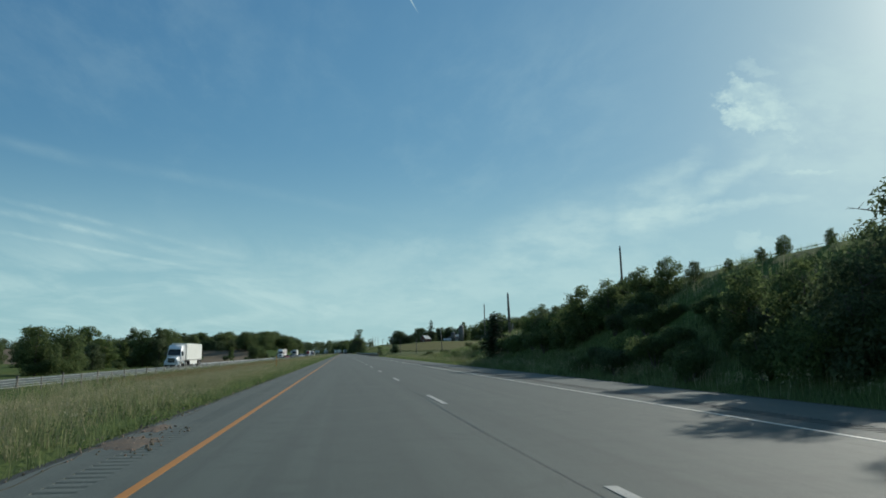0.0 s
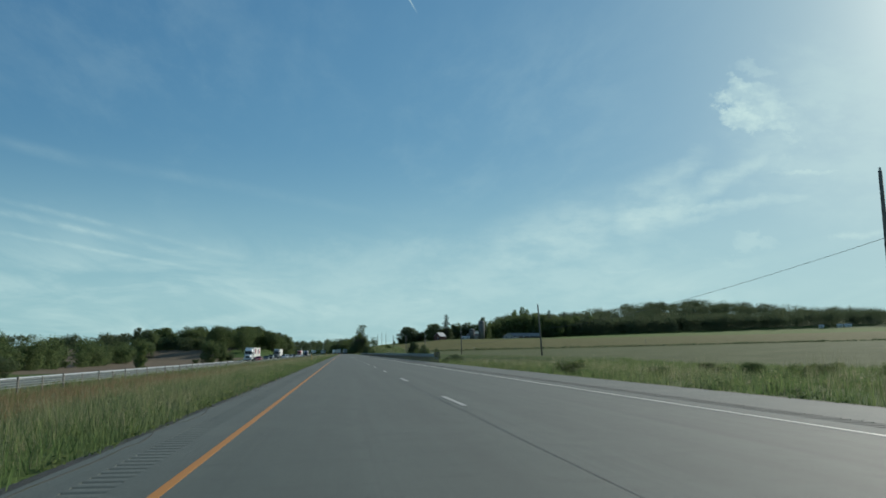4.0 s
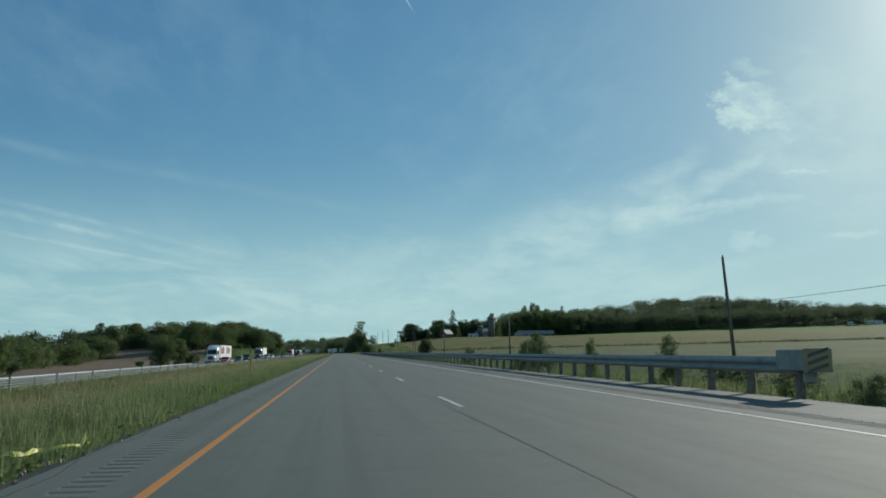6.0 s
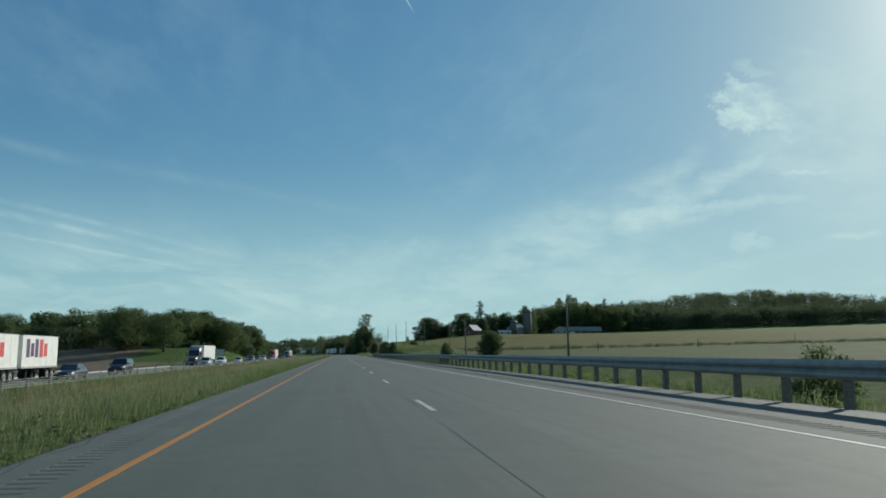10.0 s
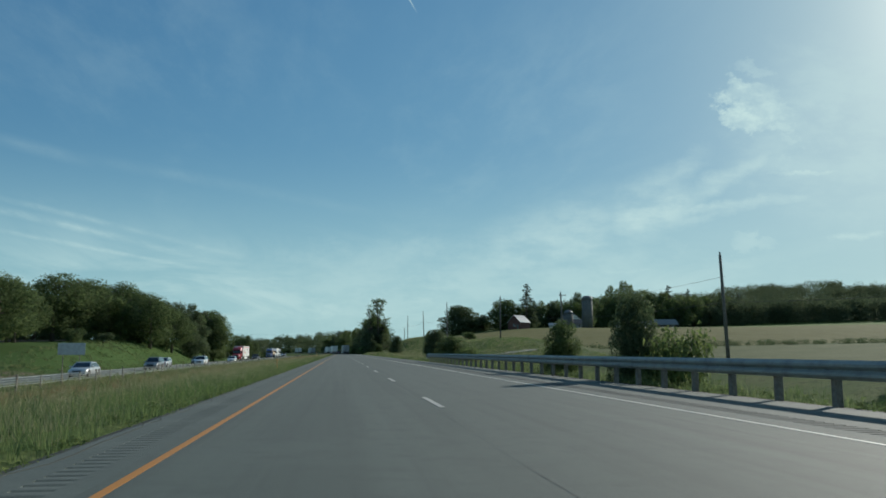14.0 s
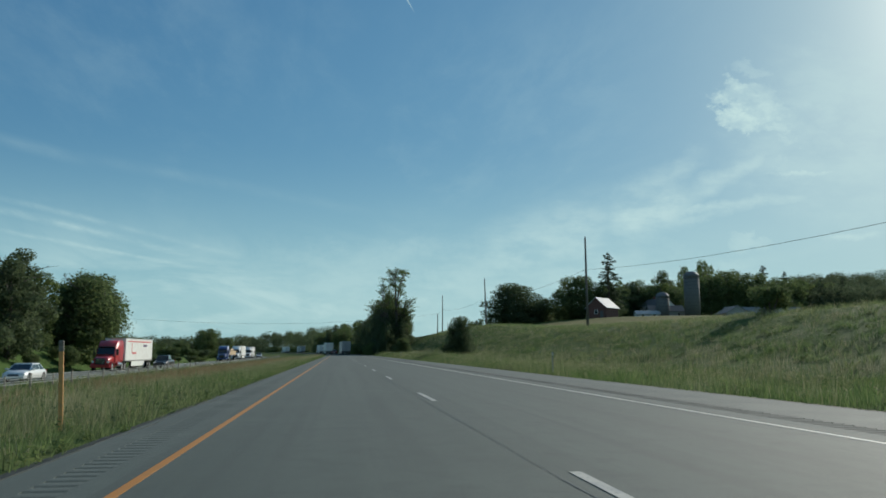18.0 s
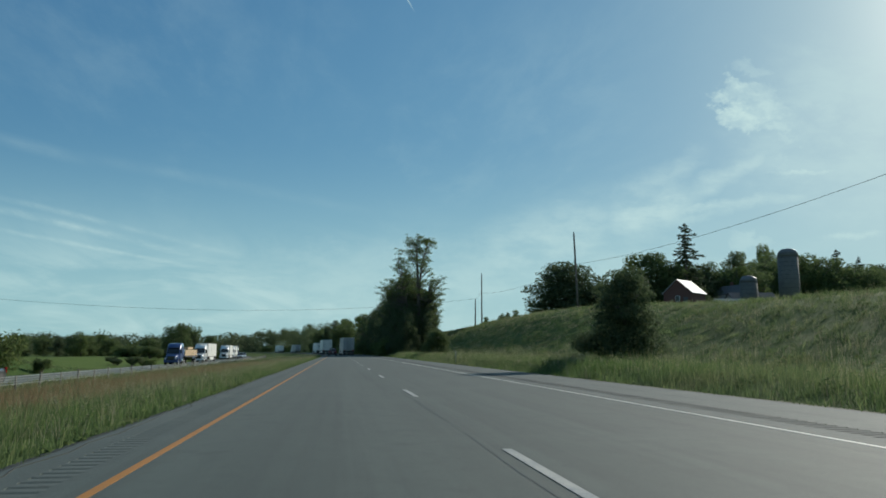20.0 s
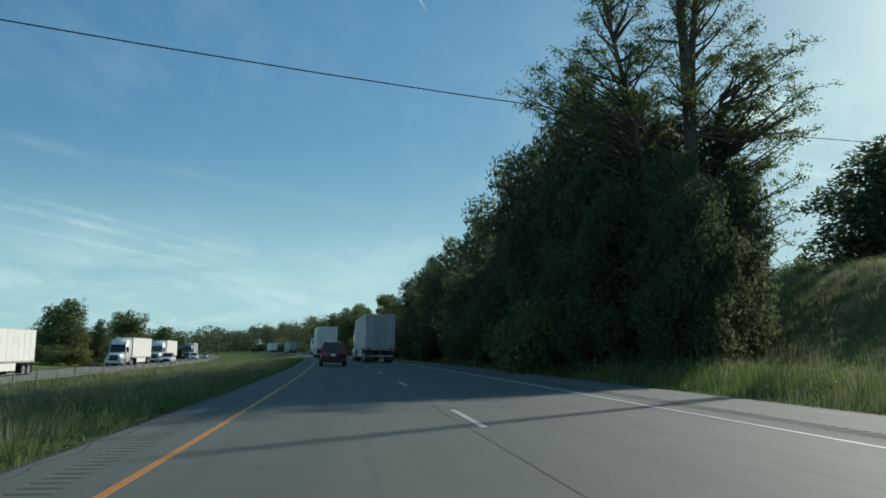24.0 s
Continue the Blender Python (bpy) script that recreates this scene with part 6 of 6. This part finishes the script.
def box_trailer(t, y1, length, mat, skirt=True):
    """Van trailer whose nose stands at y1; the doors look to -y."""
    yc = y1 - length / 2
    part("box", Geo().box((0, yc, 2.62), (2.58, length, 2.90), .04), mat, t)
    part("top_rail", Geo().box((0, yc, 4.08), (2.62, length + .02, .07), .01), "galv", t)
    for s in (-1, 1):
        part("bottom_rail", Geo().box((s * 1.285, yc, 1.22), (.05, length, .16), .01), "galv_dull", t)
        if skirt:
            part("side_skirt", Geo().box((s * 1.22, yc + .4, .78), (.03, length * .48, .66), .01), mat, t)
        n = max(3, int(length / 1.25))
        for k in range(1, n):
            part("side_rib", Geo().box((s * 1.294, y1 - k * length / n, 2.66), (.012, .05, 2.7)), mat, t)
        part("landing_leg", Geo().box((s * .7, y1 - 2.6, .72), (.12, .12, 1.0), .01), "frame_steel", t)
    part("sub_frame", Geo().box((0, yc, 1.06), (1.1, length * .96, .2), .02), "frame_steel", t)
    ye = y1 - length
    for s in (-1, 1):
        door = part("rear_door", Geo().box((s * .635, ye - .03, 2.62), (1.22, .06, 2.74), .015), mat, t)
        for dx in (.30, .48):
            part("lock_rod", Geo().tube([(s * (.635 + dx - .25), ye - .085, 1.35), (s * (.635 + dx - .25), ye - .085, 3.9)], [.02, .02], 6), "galv", door)
        for z in (1.7, 2.6, 3.5):
            part("hinge", Geo().box((s * 1.22, ye - .075, z), (.12, .03, .10), .005), "galv", door)
        part("tail_light", Geo().box((s * .95, ye - .05, 1.14), (.34, .06, .12), .01), "red_lamp", t)
        part("mud_flap", Geo().box((s * .9, ye + .25, .52), (.62, .02, .7), .004), "plastic", t)
        part("bumper_leg", Geo().box((s * .55, ye + .06, .86), (.10, .10, .5), .01), "frame_steel", t)
    part("rear_sill", Geo().box((0, ye - .03, 1.14), (2.56, .08, .22), .01), "galv_dull", t)
    part("underride_bar", Geo().box((0, ye + .04, .56), (2.3, .10, .12), .01), "galv_dull", t)
    for dy in (1.1, 2.35):
        for s in (-1, 1):
            ring_wheel(t, s * .94, ye + dy, .50, .58)


def semi(label, at, cab, box, length=14.6, lit=True, skirt=True, name="semi_truck", group="trucks on the opposite road"):
    """Tractor and van trailer; the origin lies under the front bumper."""
    t = thing(name, label, "truck", group, at=at)
    back = tractor(t, 0, cab, lit)
    box_trailer(t, back - .7, length, box, skirt=skirt)
    return t


def flat_bar(t, x, y, z, w, h, mat, name="printed_mark"):
    part(name, Geo().box((x, y, z), (.012, w, h)), mat, t)


INNER, OUTER, FAR_Z = -25.2, -28.7, -1.45


def oncoming(u, y):
    return pose(u + float(bend(y)), y, FAR_Z, 0, 0, 180 + math.degrees(math.atan(max(0, y - 725) / 1700)))


TR = "trucks on the opposite road"
semi("white semi truck with a plain white box trailer", oncoming(OUTER, 135), "white", "trailer_white")
# tractor with two short trailers bearing purple and red marks
t = thing("double_trailer_truck", "white truck with two short white trailers bearing purple and red marks", "truck", TR, at=oncoming(OUTER, 363))
back = tractor(t, 0, "white")
for nose in (back - .6, back - 10.2):
    box_trailer(t, nose, 8.7, "trailer_white", skirt=False)
    for k in range(3):
        flat_bar(t, -1.305, nose - 1.3 - 1.0 * k, 2.95 if k != 1 else 2.8, .72, 1.65 if k != 1 else 1.2, "mark_dark")
    for k in range(2):
        flat_bar(t, -1.305, nose - 4.4 - 1.05 * k, 2.95 if k == 0 else 2.8, .8, 1.65 if k == 0 else 1.2, "mark_red")
part("converter_dolly", Geo().box((0, back - 9.7, .95), (1.0, 1.6, .25), .02), "frame_steel", t)
semi("dark semi truck with a dusty white trailer and small dark marks", oncoming(OUTER, 465), "grey", "trailer_white", skirt=False)
# red tractor, white trailer with red stripes
t = semi("red semi truck with a white trailer striped in red", oncoming(OUTER, 647), "red", "trailer_white", skirt=True)
flat_bar(t, -1.305, -13.5, 3.72, 12.4, .14, "mark_red", "stripe")
flat_bar(t, -1.305, -9.4, 2.9, .22, 1.2, "mark_red", "stripe")
flat_bar(t, -1.305, -10.6, 2.2, 2.3, .2, "mark_red", "stripe")
flat_bar(t, -1.305, -16.5, 3.2, 2.2, .3, "mark_dark", "printed_mark")
# blue tractor with a flatbed of lumber
t = thing("flatbed_truck", "dark blue semi truck pulling a flatbed stacked with lumber", "truck", TR, at=oncoming(OUTER, 748))
back = tractor(t, 0, "blue")
part("deck", Geo().box((0, back - 7.9, 1.42), (2.55, 14.2, .22), .02), "frame_steel", t)
part("headboard", Geo().box((0, back - .85, 2.1), (2.5, .08, 1.3), .02), "galv", t)
for j in range(3):
    for k in range(4):
        part("lumber_stack", Geo().box((-.95 + .63 * k, back - 7.9, 1.75 + .36 * j), (.58, 13.2 - .5 * ((j + k) % 2), .32), .01), "lumber", t)
part("lumber_stack", Geo().box((0, back - 9.5, 2.95), (1.6, 5.2, .45), .01), "lumber", t)
for k in range(7):
    part("strap", Geo().box((0, back - 2.2 - 1.9 * k, 2.68), (2.5, .08, .03)), "plastic", t)
for dy in (12.0, 13.4):
    for s in (-1, 1):
        ring_wheel(t, s * .93, back - dy, .5, .58)
semi("white semi truck with a plain cream trailer and side skirts", oncoming(OUTER, 779), "white", "trailer_white")
semi("white semi truck with its headlights lit and a white trailer", oncoming(OUTER, 836), "white", "trailer_white")
semi("white semi truck with a pale trailer following another truck", oncoming(OUTER, 869), "white", "trailer_white")
semi("dark semi truck with a grey trailer in the far queue", oncoming(OUTER, 925), "grey", "trailer_grey")

car("sedan", "white", "white car parked before the long farmhouse", pose(159.5, 823, gz(159.5, 823) + .02, 0, 0, 60))
CG = "cars on the opposite road"
for kind, paint, label, u, y in (("sedan", "red", "red sedan overtaking a truck on the far road", INNER, 362), ("sedan", "black", "dark sedan on the far road", INNER, 385), ("jeep", "black", "boxy black off-road car with lit headlights", INNER, 402),
                                 ("suv", "silver", "silver car beside a truck on the far road", INNER, 461), ("suv", "white", "white sport utility car on the far road", INNER, 480), ("sedan", "silver", "silver sedan on the far road", INNER, 509),
                                 ("suv", "grey", "grey car on the far road", INNER, 538), ("suv", "white", "white sport utility car with a dark grille", INNER, 574), ("sedan", "white", "white sedan with lit headlights", INNER, 615),
                                 ("pickup", "black", "black pickup truck on the far road", INNER, 666), ("hatch", "silver", "small silver car on the far road", OUTER, 560), ("sedan", "grey", "grey sedan on the far road", OUTER, 590),
                                 ("suv", "white", "white car in the far queue", INNER, 905), ("sedan", "silver", "silver car in the far queue", INNER, 945), ("pickup", "white", "white pickup truck among the far trucks", INNER, 862)):
    car(kind, paint, label, oncoming(u, y), CG, lit=True)


def ahead(u, y):
    return pose(u + float(bend(y)), y, .004, 0, 0, math.degrees(math.atan(max(0, y - 725) / 1700)))


car("suv", "maroon", "maroon sport utility car seen from behind", ahead(-.25, 775.0) @ Matrix.Scale(.9, 4), "vehicles ahead")
GA = "vehicles ahead"
semi("grey semi trailer with closed rear doors ahead", ahead(3.8, 790 + 21.0), "white", "trailer_grey", group=GA, lit=False)
semi("light grey box trailer in the passing lane", ahead(.1, 826 + 21.0), "white", "trailer_white", group=GA, lit=False)
semi("white semi trailer far along the curve", ahead(3.8, 915 + 21.0), "white", "trailer_white", group=GA, lit=False)
semi("pale semi trailer far along the curve", ahead(3.8, 1010 + 21.0), "white", "trailer_grey", group=GA, lit=False)
semi("white semi trailer at the end of the curve", ahead(3.8, 1080 + 21.0), "white", "trailer_white", group=GA, lit=False)
